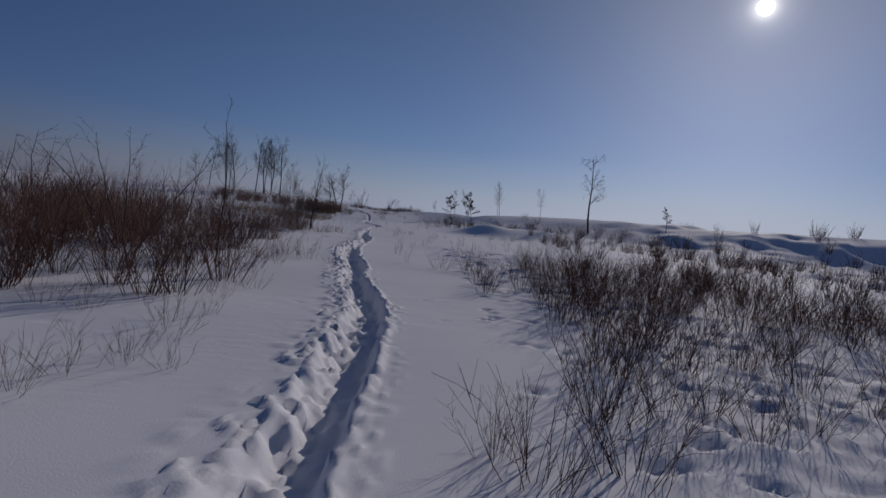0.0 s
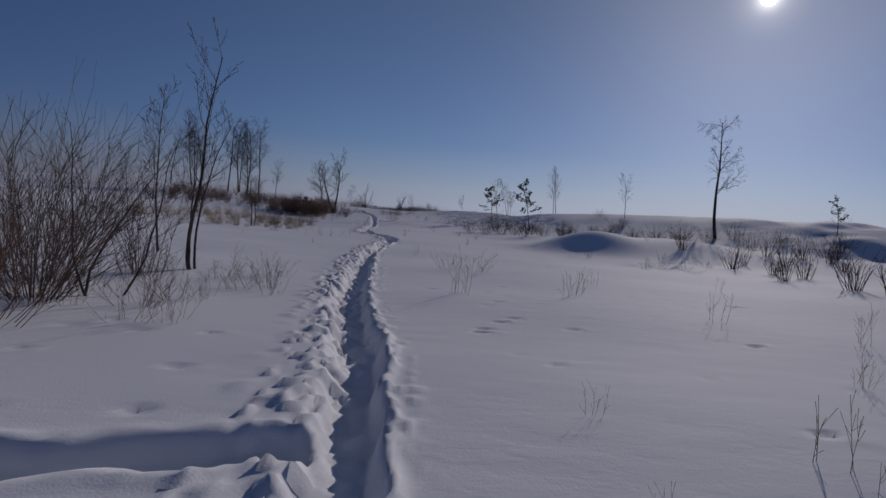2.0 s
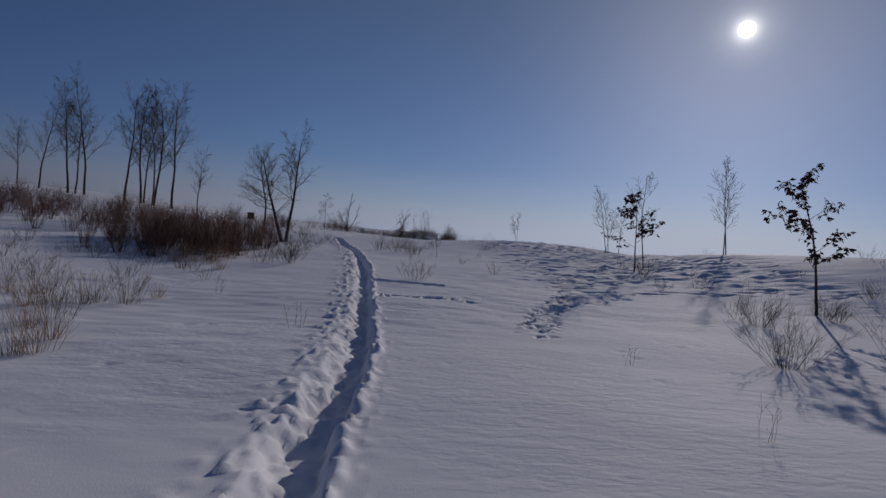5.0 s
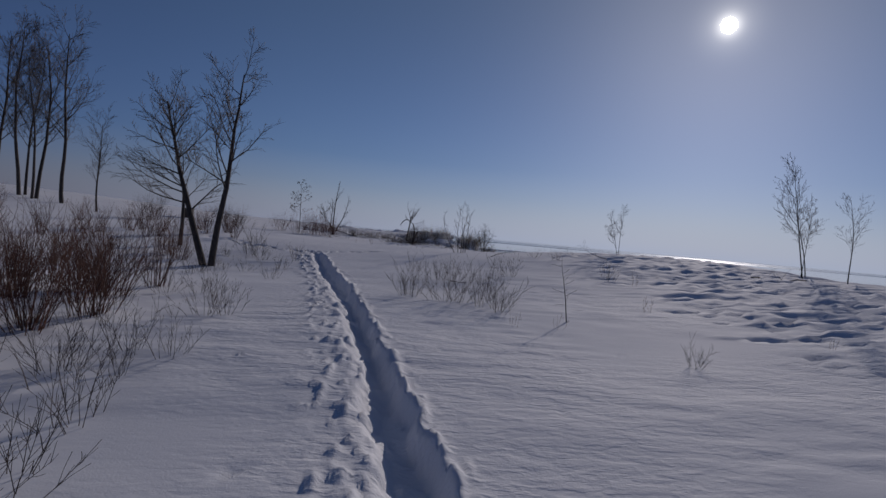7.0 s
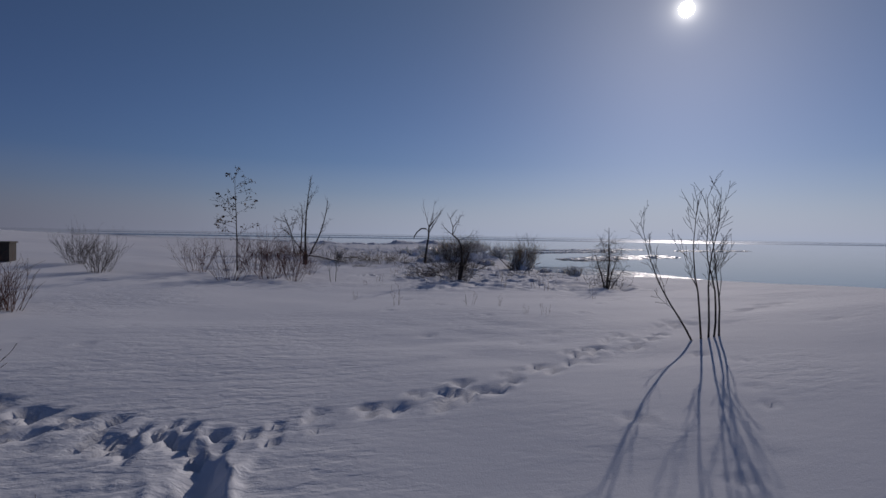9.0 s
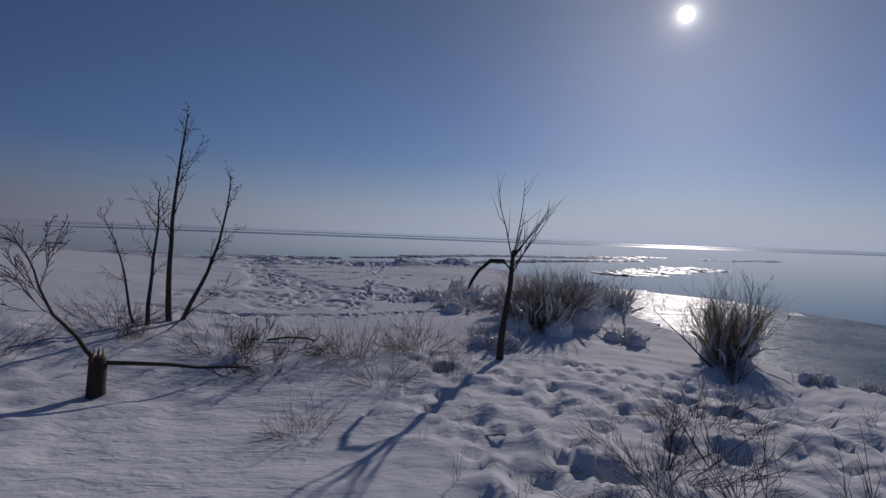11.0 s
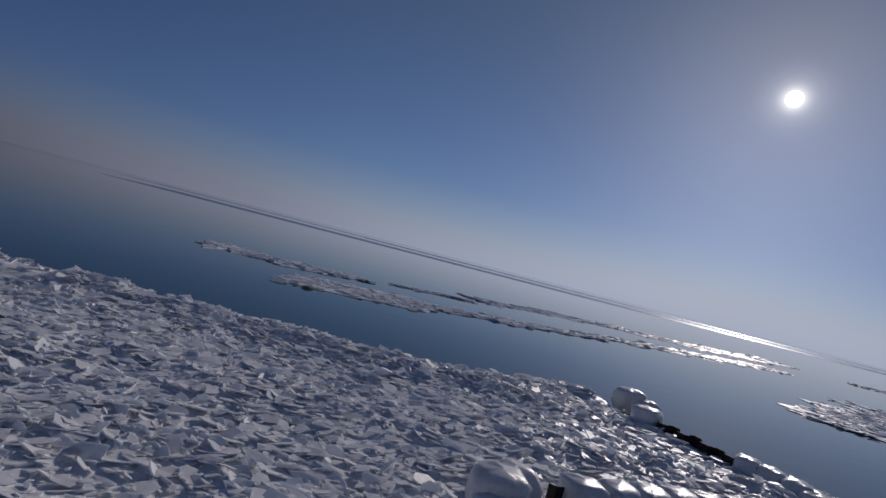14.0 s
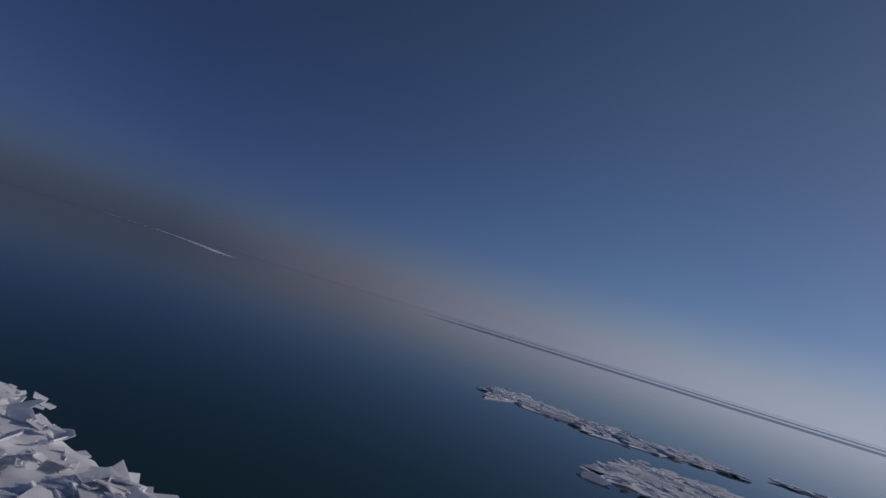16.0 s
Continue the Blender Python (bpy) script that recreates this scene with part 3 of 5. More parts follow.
# willow thickets along the trench
willow = [shrub_mesh(20 + k, 30, 1.75, 0.72, 0.0075, WILLOW, 5, 1) for k in range(4)]
far_willow = [shrub_mesh(26 + k, 18, 1.5, 0.6, 0.016, WILLOW, 3, 1) for k in range(3)]
low_willow = [shrub_mesh(30 + k, 11, 1.0, 0.95, 0.005, WILLOW, 5, 1) for k in range(4)]
left_side = lambda x, y: x < float(trench_x(y)) - 2.9 - 0.035 * max(y - 8, 0)
scatter_shrubs("willow_shrub", "dense bare brown willow shrub rising from the snow", "shrub", "willow thicket", willow,
               patch(rng, 150, -22, -6.5, 3.5, 19.5, 0.75, 1.2, left_side) + patch(rng, 26, -34, -14, 8, 26, 0.8, 1.1)
               + patch(rng, 12, -20, -13.5, 19, 36, 0.5, 0.9, left_side))
scatter_shrubs("low_willow", "low bare willow sprig in the snow beside the trench", "shrub", "willow sprigs", low_willow,
               patch(rng, 34, -8.6, -5.6, 2.5, 16, 0.3, 0.75, lambda x, y: x < float(trench_x(y)) - 1.7) + patch(rng, 14, -10.5, -7.6, 17, 31, 0.35, 0.8)
               + patch(rng, 12, -7, -5.2, -1.5, 3.2, 0.3, 0.6) + patch(rng, 18, -11, -8.0, 27.5, 32.5, 0.45, 0.85) + [(-6.3, 13.0, 10, 0.85), (-7.25, 13.4, 60, 1.0), (-6.7, 13.1, 140, 0.8), (-5.35, 11.9, 30, 0.45), (-2.1, 13.3, 0, 0.6), (-1.97, 12.9, 90, 0.5), (-0.9, 19.8, 40, 0.75), (-4.3, 36.05, 20, 0.6), (-4.0, 36.3, 120, 0.45), (-3.4, 35.9, 70, 0.7)] + patch(rng, 16, -13.5, -9.6, 23, 31, 0.9, 1.5))
scatter_shrubs("dune_willow", "bare dark willow shrub on the dune side", "shrub", "willow thicket on the rise", [shrub_mesh(40 + k, 22, 1.25, 0.8, 0.0062, WILLOW, 6, 1) for k in range(4)],
               patch(rng, 125, -0.6, 9.5, 5, 17, 0.55, 1.1, lambda x, y: x > -0.6 + 0.12 * (y - 5)) + patch(rng, 30, -1.5, 4, -1.6, 5, 0.5, 0.95, lambda x, y: x > -1.6 + 0.25 * (y + 1))
               + patch(rng, 14, -1.2, 2, 8, 14, 0.4, 0.7) + [(-1.95, -0.6, 0, 0.75), (-2.2, -0.2, 100, 0.5), (-1.2, -0.4, 50, 0.8)])
join_shrubs("far_brush", "distant dark brush on the snowy rise", far_willow,
               patch(rng, 110, 7, 34, 14, 50, 0.6, 1.0) + patch(rng, 90, 34, 130, 40, 78, 0.8, 1.6) + patch(rng, 30, -60, -24, 30, 70, 0.6, 1.0))


# ---- trees, placed one by one ----
AIRY = ((16, 0.42, 0.75, 0.10, 0.10), (8, 0.45, 0.6, 0.06, 0.12), (5, 0.5, 0.6, 0.03, 0.12))
SLIM = ((17, 0.40, 0.66, 0.05, 0.09), (9, 0.46, 0.62, 0.03, 0.11), (5, 0.5, 0.6, 0.02, 0.1))
LIGHT = ((15, 0.32, 0.65, 0.10, 0.09), (6, 0.5, 0.6, 0.04, 0.10), (3, 0.5, 0.5, 0.03, 0.1))
SNAG = ((9, 0.26, 0.7, 0.10, 0.14), (5, 0.45, 0.7, 0.05, 0.16), (3, 0.45, 0.7, 0.0, 0.14))

set_down(bare_tree("dead_tree", "tall old tree with drooping bare limbs on the dune", "tree", 3,
                   [(0, 0, -0.09, 0.0, 9.8, 0.15, 0.05)], ((11, 0.36, 0.85, -0.02, 0.17), (8, 0.5, 0.75, -0.07, 0.16), (5, 0.55, 0.7, -0.08, 0.13))), 19.8, 64.8)
OAK_SPEC = ((13, 0.36, 1.05, 0.04, 0.1), (5, 0.45, 0.7, 0.02, 0.1))
set_down(bare_tree("young_oak", "young oak keeping withered brown leaves above a bare bush", "tree", 5, [(0, 0, 0.03, 0, 4.3, 0.05, 0.05)], OAK_SPEC, leaf=(3, 0.8, 0.19)), 4.7, 68.9)
set_down(bare_tree("young_oak", "small young oak with clinging brown leaves on the dune side", "tree", 6, [(0, 0, 0.0, 0, 3.3, 0.04, 0.06)], OAK_SPEC, leaf=(3, 0.8, 0.18)), 2.2, 76.8)
set_down(bare_tree("young_oak", "slim young oak with few curled brown leaves", "tree", 7, [(0, 0, -0.02, 0, 3.4, 0.035, 0.04)],
                   ((17, 0.34, 1.15, 0.03, 0.09), (5, 0.45, 0.7, 0.02, 0.1)), leaf=(2, 0.42, 0.11)), -16.9, 108.6, 40)
set_down(bare_tree("young_oak", "dark young oak among brush on the rise", "tree", 8, [(0, 0, 0.0, 0, 3.0, 0.04, 0.05)], OAK_SPEC, leaf=(2, 0.7, 0.16)), 29.9, 64.1)
sapling = bare_tree("sapling", "slender bare sapling standing in the snow", "tree", 9, [(0, 0, 0.03, 0, 4.4, 0.035, 0.04)], LIGHT, group="bare saplings")
repeat(sapling, [(15.2, 73.5, 0, 1.0), (2.9, 77.4, 120, 0.95), (10.7, 83.5, 70, 1.25), (10.3, 83.1, 210, 1.05), (6.0, 88, 300, 0.7), (-22, 52, 80, 0.9), (-36, 60, 10, 1.0)])
forked = bare_tree("sapling", "forked bare sapling with fine upright twigs", "tree", 10,
                   [(0, 0, -0.06, 0, 4.4, 0.03, 0.05), (0.15, 0.05, 0.16, 0.1, 3.8, 0.025, 0.05), (-0.05, 0.1, 0.3, 0, 2.9, 0.02, 0.05)], LIGHT, group="bare saplings")
repeat(forked, [(5.9, 90.0, 0, 1.0), (0.4, 94.8, 90, 0.5)])
set_down(bare_tree("sapling", "several-stemmed bare sapling casting thin shadows", "tree", 12,
                   [(0.1 * k, 0.03 * k, -0.32 + 0.16 * k, 0.1 * (k % 2), 2.3 - 0.15 * abs(k - 2), 0.02, 0.07) for k in range(5)], ((9, 0.30, 0.6, 0.08, 0.1), (4, 0.45, 0.6, 0.05, 0.1))), -7.2, 95.8)
set_down(bare_tree("sapling", "small dead sapling with stubby side twigs", "tree", 13, [(0, 0, 0.01, 0, 1.3, 0.016, 0.04)], ((12, 0.22, 1.3, 0.0, 0.1),)), -6.65, 80.9)
pair = bare_tree("sapling", "thin two-stemmed sapling in open snow", "tree", 14, [(0, 0, -0.12, 0, 1.0, 0.011, 0.04), (0.1, 0.05, 0.06, 0, 1.15, 0.012, 0.04)], ((8, 0.28, 0.5, 0.06, 0.08), (2, 0.4, 0.5, 0.05, 0.1)))
set_down(pair, -13.3, 105.5)

# poplar grove
grove = [bare_tree("poplar", "tall bare poplar in a grove above brown brush", "tree", 60 + k,
                   [(0, 0, 0.03 * (k - 1), 0.02, 10.9, 0.13, 0.05), (0.5, 0.3, 0.16 - 0.1 * k, 0.05, 9.4, 0.1, 0.05)][: 1 + k % 2], SLIM, group="poplar grove") for k in range(3)]
repeat(grove[0], [(-36.8, 108.2, 0, 0.98), (-51.9, 115.1, 140, 0.62), (-31.1, 105.9, 100, 1.0)], 0.3)
repeat(grove[1], [(-43.7, 110.6, 0, 0.95), (-35.1, 108.1, 60, 1.0), (-33.4, 107.0, 250, 0.98)], 0.3)
repeat(grove[2], [(-48.2, 112.9, 30, 0.8), (-42.0, 110.5, 200, 1.0), (-27.9, 103.7, 310, 0.5)], 0.3)

# the forked tree beside the trench
set_down(bare_tree("forked_tree", "old two-trunked tree, dark bark, bare spreading limbs", "tree", 21,
                   [(-0.06, 0, -0.36, 0.1, 6.0, 0.13, 0.06), (0.1, 0.03, 0.12, 0.12, 7.2, 0.125, 0.045)],
                   ((16, 0.40, 1.0, 0.05, 0.09), (9, 0.48, 0.65, 0.03, 0.11), (5, 0.5, 0.6, 0.02, 0.1))), -16.5, 89.2)
set_down(bare_tree("slim_tree", "slim bare tree beside the forked tree", "tree", 22, [(0, 0, 0.06, 0, 5.4, 0.09, 0.06)], AIRY), -18.9, 93.0)

# trees in and beside the willow thicket
set_down(bare_tree("thin_tree", "thin bare tree rising out of the willow thicket", "tree", 23, [(0, 0, 0.06, 0, 3.6, 0.03, 0.06)], ((7, 0.34, 0.9, 0.1, 0.1), (4, 0.4, 0.6, 0.05, 0.1))), -8.0, 9.7)
set_down(bare_tree("spreading_tree", "bare spreading tree over low brush", "tree", 24,
                   [(0, 0, -0.04, 0, 5.6, 0.06, 0.06), (0.1, 0.1, -0.25, 0.1, 4.2, 0.04, 0.08), (-0.1, 0, 0.38, -0.1, 3.6, 0.035, 0.07)],
                   ((11, 0.36, 0.6, 0.07, 0.09), (6, 0.42, 0.55, 0.05, 0.1), (3, 0.4, 0.5, 0.03, 0.1))), -10.1, 32.6, 0, 0.82)
arch = bare_tree("arching_tree", "arching dead branches above the willow thicket", "tree", 25,
                 [(0, 0, 0.4, 0.1, 3.6, 0.03, 0.13), (0.2, 0, -0.5, 0, 3.3, 0.026, 0.13), (0.5, 0.2, 0.9, 0.3, 3.4, 0.025, 0.13)], ((8, 0.35, 0.8, 0.05, 0.14), (3, 0.4, 0.7, 0.0, 0.14)))
repeat(arch, [(-9.0, 7.5, 0, 0.9), (-10.8, 10.5, 130, 0.95), (-11.5, 7.0, 60, 0.9), (-9.9, 28.6, 20, 0.8)])
set_down(bare_tree("thin_tree", "thin young bare tree near the spreading tree", "tree", 27, [(0, 0, 0.02, 0, 4.2, 0.035, 0.04)], LIGHT), -12.3, 35.7)
set_down(tagged(new("spreading_bush", shrub_mesh(71, 60, 2.5, 1.15, 0.008, TWIG, 9, 2)), "large fan-shaped bare bush rooted in snow", "shrub"), -10.3, 28.2)
set_down(tagged(new("spreading_bush", shrub_mesh(72, 18, 1.7, 0.8, 0.010, TWIG, 8, 2)), "wide bare bush sprawling over snow", "shrub"), -10.6, 31.5)
set_down(tagged(new("spreading_bush", shrub_mesh(73, 46, 2.3, 1.1, 0.008, TWIG, 9, 2)), "dense tall brown bush beside the osiers", "shrub"), -11.3, 29.8)
set_down(tagged(new("spreading_bush", shrub_mesh(74, 34, 1.6, 1.1, 0.007, WILLOW, 9, 2)), "dense low brown bush beside the osiers", "shrub"), -9.8, 26.6)

rng = random.Random(19)
# the brush under the oak, and its neighbours
scatter_shrubs("dune_brush", "bare brown brush at the foot of the dune", "shrub", "dune brush", [shrub_mesh(80 + k, 38, 1.75, 1.15, 0.0075, TWIG, 7, 2) for k in range(3)],
               [(0.9, 61.0, 0, 1.0), (-0.3, 60.4, 70, 0.75), (2.1, 61.2, 150, 0.9), (3.4, 62.2, 20, 0.8), (-1.4, 62.0, 200, 0.6), (2.4, 76.2, 60, 0.5), (1.2, 66.5, 10, 0.6),
                (1.9, 56.6, 30, 0.6), (3.4, 57.5, 90, 0.55), (4.8, 58, 10, 0.5), (11, 61, 0, 0.7), (14, 63, 10, 0.8), (16.5, 64, 50, 0.9), (18.4, 63.4, 90, 0.9), (21, 64, 140, 0.9),
                (24, 62, 80, 0.9), (27, 60, 30, 0.9), (12.5, 56, 30, 0.7), (15, 52, 80, 0.8), (18, 50, 130, 0.9), (21, 48, 200, 0.9), (25, 50, 10, 1.0), (30, 52, 70, 1.0)] + [(rng.uniform(3, 17), rng.uniform(60.5, 71), rng.uniform(0, 360), rng.uniform(0.35, 0.7)) for _ in range(22)])
set_down(bare_tree("thin_tree", "bare slender tree among dry reeds", "tree", 26, [(0, 0, -0.05, 0, 3.5, 0.04, 0.06), (0.1, 0, 0.2, 0.1, 2.7, 0.03, 0.07)], AIRY), -15.9, 55.0)
thicket = [shrub_mesh(90 + k, 26, 1.7, 0.5, 0.009, WILLOW, 5, 1) for k in range(3)]
scatter_shrubs("osier_shrub", "dense rust-brown willow shrub at the edge of open snow", "shrub", "willow thicket by the grove", thicket,
               patch(rng, 46, -20.5, -15, 75.5, 81, 0.75, 1.0) + patch(rng, 40, -21, -14.2, 73, 84, 0.7, 1.1, lambda x, y: x < -14.6 - 0.16 * abs(y - 77)) + patch(rng, 34, -40, -22, 84, 101, 0.7, 1.1)
               + patch(rng, 60, -36, -15.5, 76, 92, 0.7, 1.05, lambda x, y: x < -15.0 - 0.2 * abs(y - 78)) + patch(rng, 14, -24, -17.5, 94, 101, 0.5, 0.9) + patch(rng, 8, -20, -17, 86, 93, 0.4, 0.7))
low_brush = [shrub_mesh(96 + k, 13, 1.0, 0.9, 0.0055, TWIG, 7, 1) for k in range(4)]
scatter_shrubs("low_brush", "low bare twiggy brush poking through snow", "shrub", "low brush", low_brush,
               patch(rng, 26, -17, -13.4, 76, 92, 0.4, 0.95) + patch(rng, 50, -24, -12.9, 50, 74, 0.5, 0.9, lambda x, y: x < -12.6 - 0.10 * abs(y - 55)) + patch(rng, 10, -14, -12.3, 70, 78, 0.5, 1.0) + patch(rng, 10, -10, -7.3, 80, 87, 0.5, 1.0)
               + patch(rng, 7, -8, -1, 86, 94, 0.35, 0.65) + patch(rng, 16, 0, 14, 66, 82, 0.4, 1.0) + patch(rng, 14, -4, 9, 40, 58, 0.25, 0.5)
               + [(-16.0, 93.4, 0, 1.25), (-13.1, 80.2, 20, 0.85), (-12.8, 74.4, 70, 0.9), (-8.1, 83.0, 10, 1.0), (-9.0, 82.7, 90, 0.9), (-6.3, 87.6, 50, 0.9), (-5.6, 78.1, 0, 0.45), (-7.94, 71.16, 0, 0.95), (-7.74, 71.31, 120, 0.7), (-4.6, 74.5, 10, 0.6)])
scatter_shrubs("weed_stalk", "dry weed stalks standing in wind-packed snow", "weed", "dry weeds", [shrub_mesh(110 + k, 4, 0.75, 0.25, 0.004, OLIVE, 4, 1) for k in range(5)],
               patch(rng, 26, -4.6, 3, 14, 36, 0.4, 1.1, lambda x, y: x > float(trench_x(y)) + 1.2) + patch(rng, 30, -14, -2, 40, 92, 0.35, 1.0, lambda x, y: abs(x - float(trench_x(y))) > 1.1)
               + patch(rng, 26, -13.5, -6, 98, 112, 0.35, 0.8) + patch(rng, 40, -12, -4, 104, 119, 0.25, 0.6) + [(-4.2, 31.4, 0, 1.3), (-4.4, 31.6, 80, 1.0)])
reed_meshes = [shrub_mesh(120 + k, 34, 1.0, 0.6, 0.0055, STRAW, 1, 1) for k in range(3)]
scatter_shrubs("reed_tuft", "tuft of dry tan reeds standing in snow", "reeds", "reed bed", reed_meshes,
               patch(rng, 110, -24, -12.8, 52, 66, 0.5, 0.95, lambda x, y: x < -12.6 - 0.14 * abs(y - 57)) + patch(rng, 14, -20, -14, 70, 76, 0.6, 1.0))

for o in bpy.data.objects:
    if o.type == "EMPTY" and o.location.y < 99:
        o.rotation_euler.rotate(Euler((0, radians(-3.5), 0)))

# the shore end: dead tree, stump, bent tree, tangles
set_down(bare_tree("dead_tree", "weathered dead tree with broken limbs near the shore", "tree", 31,
                   [(0, 0, -0.08, 0.0, 4.4, 0.07, 0.04), (0.1, 0.1, 0.5, 0.05, 3.3, 0.055, 0.05), (-0.25, -0.6, 0.12, 0.1, 2.9, 0.05, 0.09), (-0.4, -0.5, -0.7, 0, 2.3, 0.035, 0.1), (0.05, -0.8, 0.9, 0, 1.6, 0.02, 0.1)], SNAG), -15.8, 119.6)


def stump_with_limbs(x, y):
    rng = random.Random(33)
    thing = tagged(new("broken_stump"), "snapped dark stump with its limbs fallen on snow", "stump")
    w = Wood()
    w.tube([Vector((0, 0, -0.3)), Vector((0, 0, 0.1)), Vector((0.02, 0, 0.42)), Vector((0.03, 0, 0.52))], [0.14, 0.12, 0.115, 0.085], 10)
    for k in range(7):
        a = k * 0.9
        p = Vector((0.075 * math.cos(a), 0.075 * math.sin(a), 0.45))
        sp = Wood()
        sp.tube([p, p + Vector((0.01, 0, rng.uniform(0.1, 0.22)))], [0.03, 0.004], 4)
        new("splinter", sp.mesh("splinter", WOOD)).parent = thing
    o = new("stump", w.mesh("stump", BARK))
    o.parent = thing
    core = Wood()
    core.tube([Vector((0.03, 0, 0.46)), Vector((0.03, 0, 0.535)), Vector((0.03, 0, 0.54))], [0.075, 0.075, 0.0], 8)
    o = new("torn_wood", core.mesh("torn_wood", WOOD))
    o.parent = thing
    for lead, length, count in ((Vector((1, 0.15, 0.02)), 4.0, 24), (Vector((-0.5, -0.2, 0.75)), 1.9, 7)):
        rings, fine, branches = Wood(), Wood(), []
        sprout(rng, rings, fine, limb(rng, Vector((0, 0, 0.45)), lead, length, 0.13, -0.012, 9), 0.034, 0, ((count, 0.55, 0.65, 0.05, 0.14), (7, 0.55, 0.6, 0.02, 0.14), (3, 0.5, 0.6, 0, 0.12)), None, branches, 0.005)
        o = new("fallen_limb", rings.mesh("fallen_limb", BARK))
        o.parent = thing
        if fine.f:
            t = tagged(new("twigs", fine.mesh("twigs", TWIG)), kind="stuff")
            t.parent = o
        for w2 in branches:
            new("branch", w2.mesh("branch", BARK)).parent = o
    return set_down(thing, x, y)


stump_with_limbs(-15.35, 115.6)


def bent_tree(x, y):
    rng = random.Random(35)
    thing = tagged(new("bent_tree"), "small dead tree with a snapped limb bent over", "tree")
    rings, fine = Wood(), Wood()
    pts = [Vector(p) for p in ((0, 0, -0.3), (0.02, 0, 0.4), (0.08, 0, 0.9), (0.17, 0.02, 1.5), (0.18, 0, 1.95), (0.2, 0, 2.15))]
    rings.tube(pts, [0.085, 0.066, 0.056, 0.05, 0.042, 0.032], 8)
    new("trunk", rings.mesh("trunk", BARK)).parent = thing
    hook = Wood()
    hook.tube([Vector(p) for p in ((0.17, 0, 1.75), (0.0, -0.02, 1.93), (-0.25, 0, 1.93), (-0.48, 0.02, 1.72), (-0.62, 0.02, 1.5), (-0.66, 0, 1.36))], [0.04, 0.043, 0.04, 0.036, 0.03, 0.016], 7)
    new("bent_limb", hook.mesh("bent_limb", BARK)).parent = thing
    crown = Wood()
    for k in range(7):
        d = Vector((rng.uniform(-0.5, 1.0), rng.uniform(-0.5, 0.5), 1.0))
        sprout(rng, crown, crown, limb(rng, Vector((0.2, 0, rng.uniform(1.7, 2.15))), d, rng.uniform(1.0, 1.9), 0.05, 0.05, 5), 0.02, 1, ((0, 0, 0, 0, 0), (4, 0.4, 0.5, 0.05, 0.1)))
    new("crown", crown.mesh("crown", TWIG)).parent = thing
    return set_down(thing, x, y)


bent_tree(-9.1, 117.8)


def vine_tangle(rng, count, high, wide):
    vines = Wood()
    for _ in range(count):
        z = rng.uniform(0.05, high)
        w = wide * (1.15 - 0.75 * z / high)
        p = Vector((rng.gauss(0, w * 0.45), rng.gauss(0, w * 0.45), z))
        pts = limb(rng, p, Vector((rng.gauss(0, 1), rng.gauss(0, 1), rng.gauss(-0.1, 0.7))), rng.uniform(0.3, 0.9), 0.4, -0.1, 7)
        r = rng.uniform(0.003, 0.0075)
        vines.tube(pts, [r, r, r * 0.95, r * 0.85, r * 0.7, r * 0.55, r * 0.4, 0.002], 3)
    return vines


def gnarled_tree(x, y):
    """A crooked stem that leans away, a broken stub, and vines round both."""
    rng = random.Random(37)
    thing = tagged(new("gnarled_tree"), "crooked dead tree wrapped in vines above a brush heap", "tree")
    main = [Vector(p) for p in ((0, 0, -0.25), (0.04, 0.05, 0.25), (0.11, 0.08, 0.68), (0.11, 0.1, 1.12), (0.0, 0.12, 1.43), (-0.23, 0.1, 1.62), (-0.22, 0.08, 1.88), (-0.33, 0.05, 2.17), (-0.46, 0.02, 2.4))]
    w = Wood()
    w.tube(main, [0.06, 0.05, 0.043, 0.036, 0.03, 0.024, 0.016, 0.009, 0.004], 7)
    new("trunk", w.mesh("trunk", BARK)).parent = thing
    stub = Wood()
    stub.tube([Vector(p) for p in ((0.03, 0, -0.1), (0.14, 0.02, 0.45), (0.3, 0.03, 0.85), (0.37, 0.03, 1.02))], [0.05, 0.045, 0.04, 0.028], 7)
    new("broken_stub", stub.mesh("broken_stub", BARK)).parent = thing
    for i, d, length in ((5, (0.5, 0.2, 1), 0.7), (6, (0.6, -0.1, 1), 0.6), (4, (0.7, 0.1, 0.2), 0.9), (5, (-0.7, 0.1, 0.4), 0.6), (4, (0.4, -0.3, -0.6), 0.8), (3, (0.9, 0, 0.3), 0.8), (7, (0.4, 0, 0.7), 0.4)):
        b = Wood()
        sprout(rng, b, b, limb(rng, main[i], Vector(d), length, 0.16, 0.0, 6), 0.016, 1, ((0, 0, 0, 0, 0), (6, 0.45, 0.8, 0.0, 0.16), (2, 0.4, 0.7, 0, 0.14)))
        new("branch", b.mesh("branch", BARK)).parent = thing
    tagged(new("vine", vine_tangle(rng, 300, 1.15, 0.6).mesh("vine", TWIG)), "brown vines wound round the stem", kind="stuff").parent = thing
    tagged(new("brush", shrub_mesh(39, 34, 0.7, 0.9, 0.005, TWIG, 6, 1, 0.1)), "broken twigs at its foot", kind="stuff").parent = thing
    return set_down(thing, x, y)


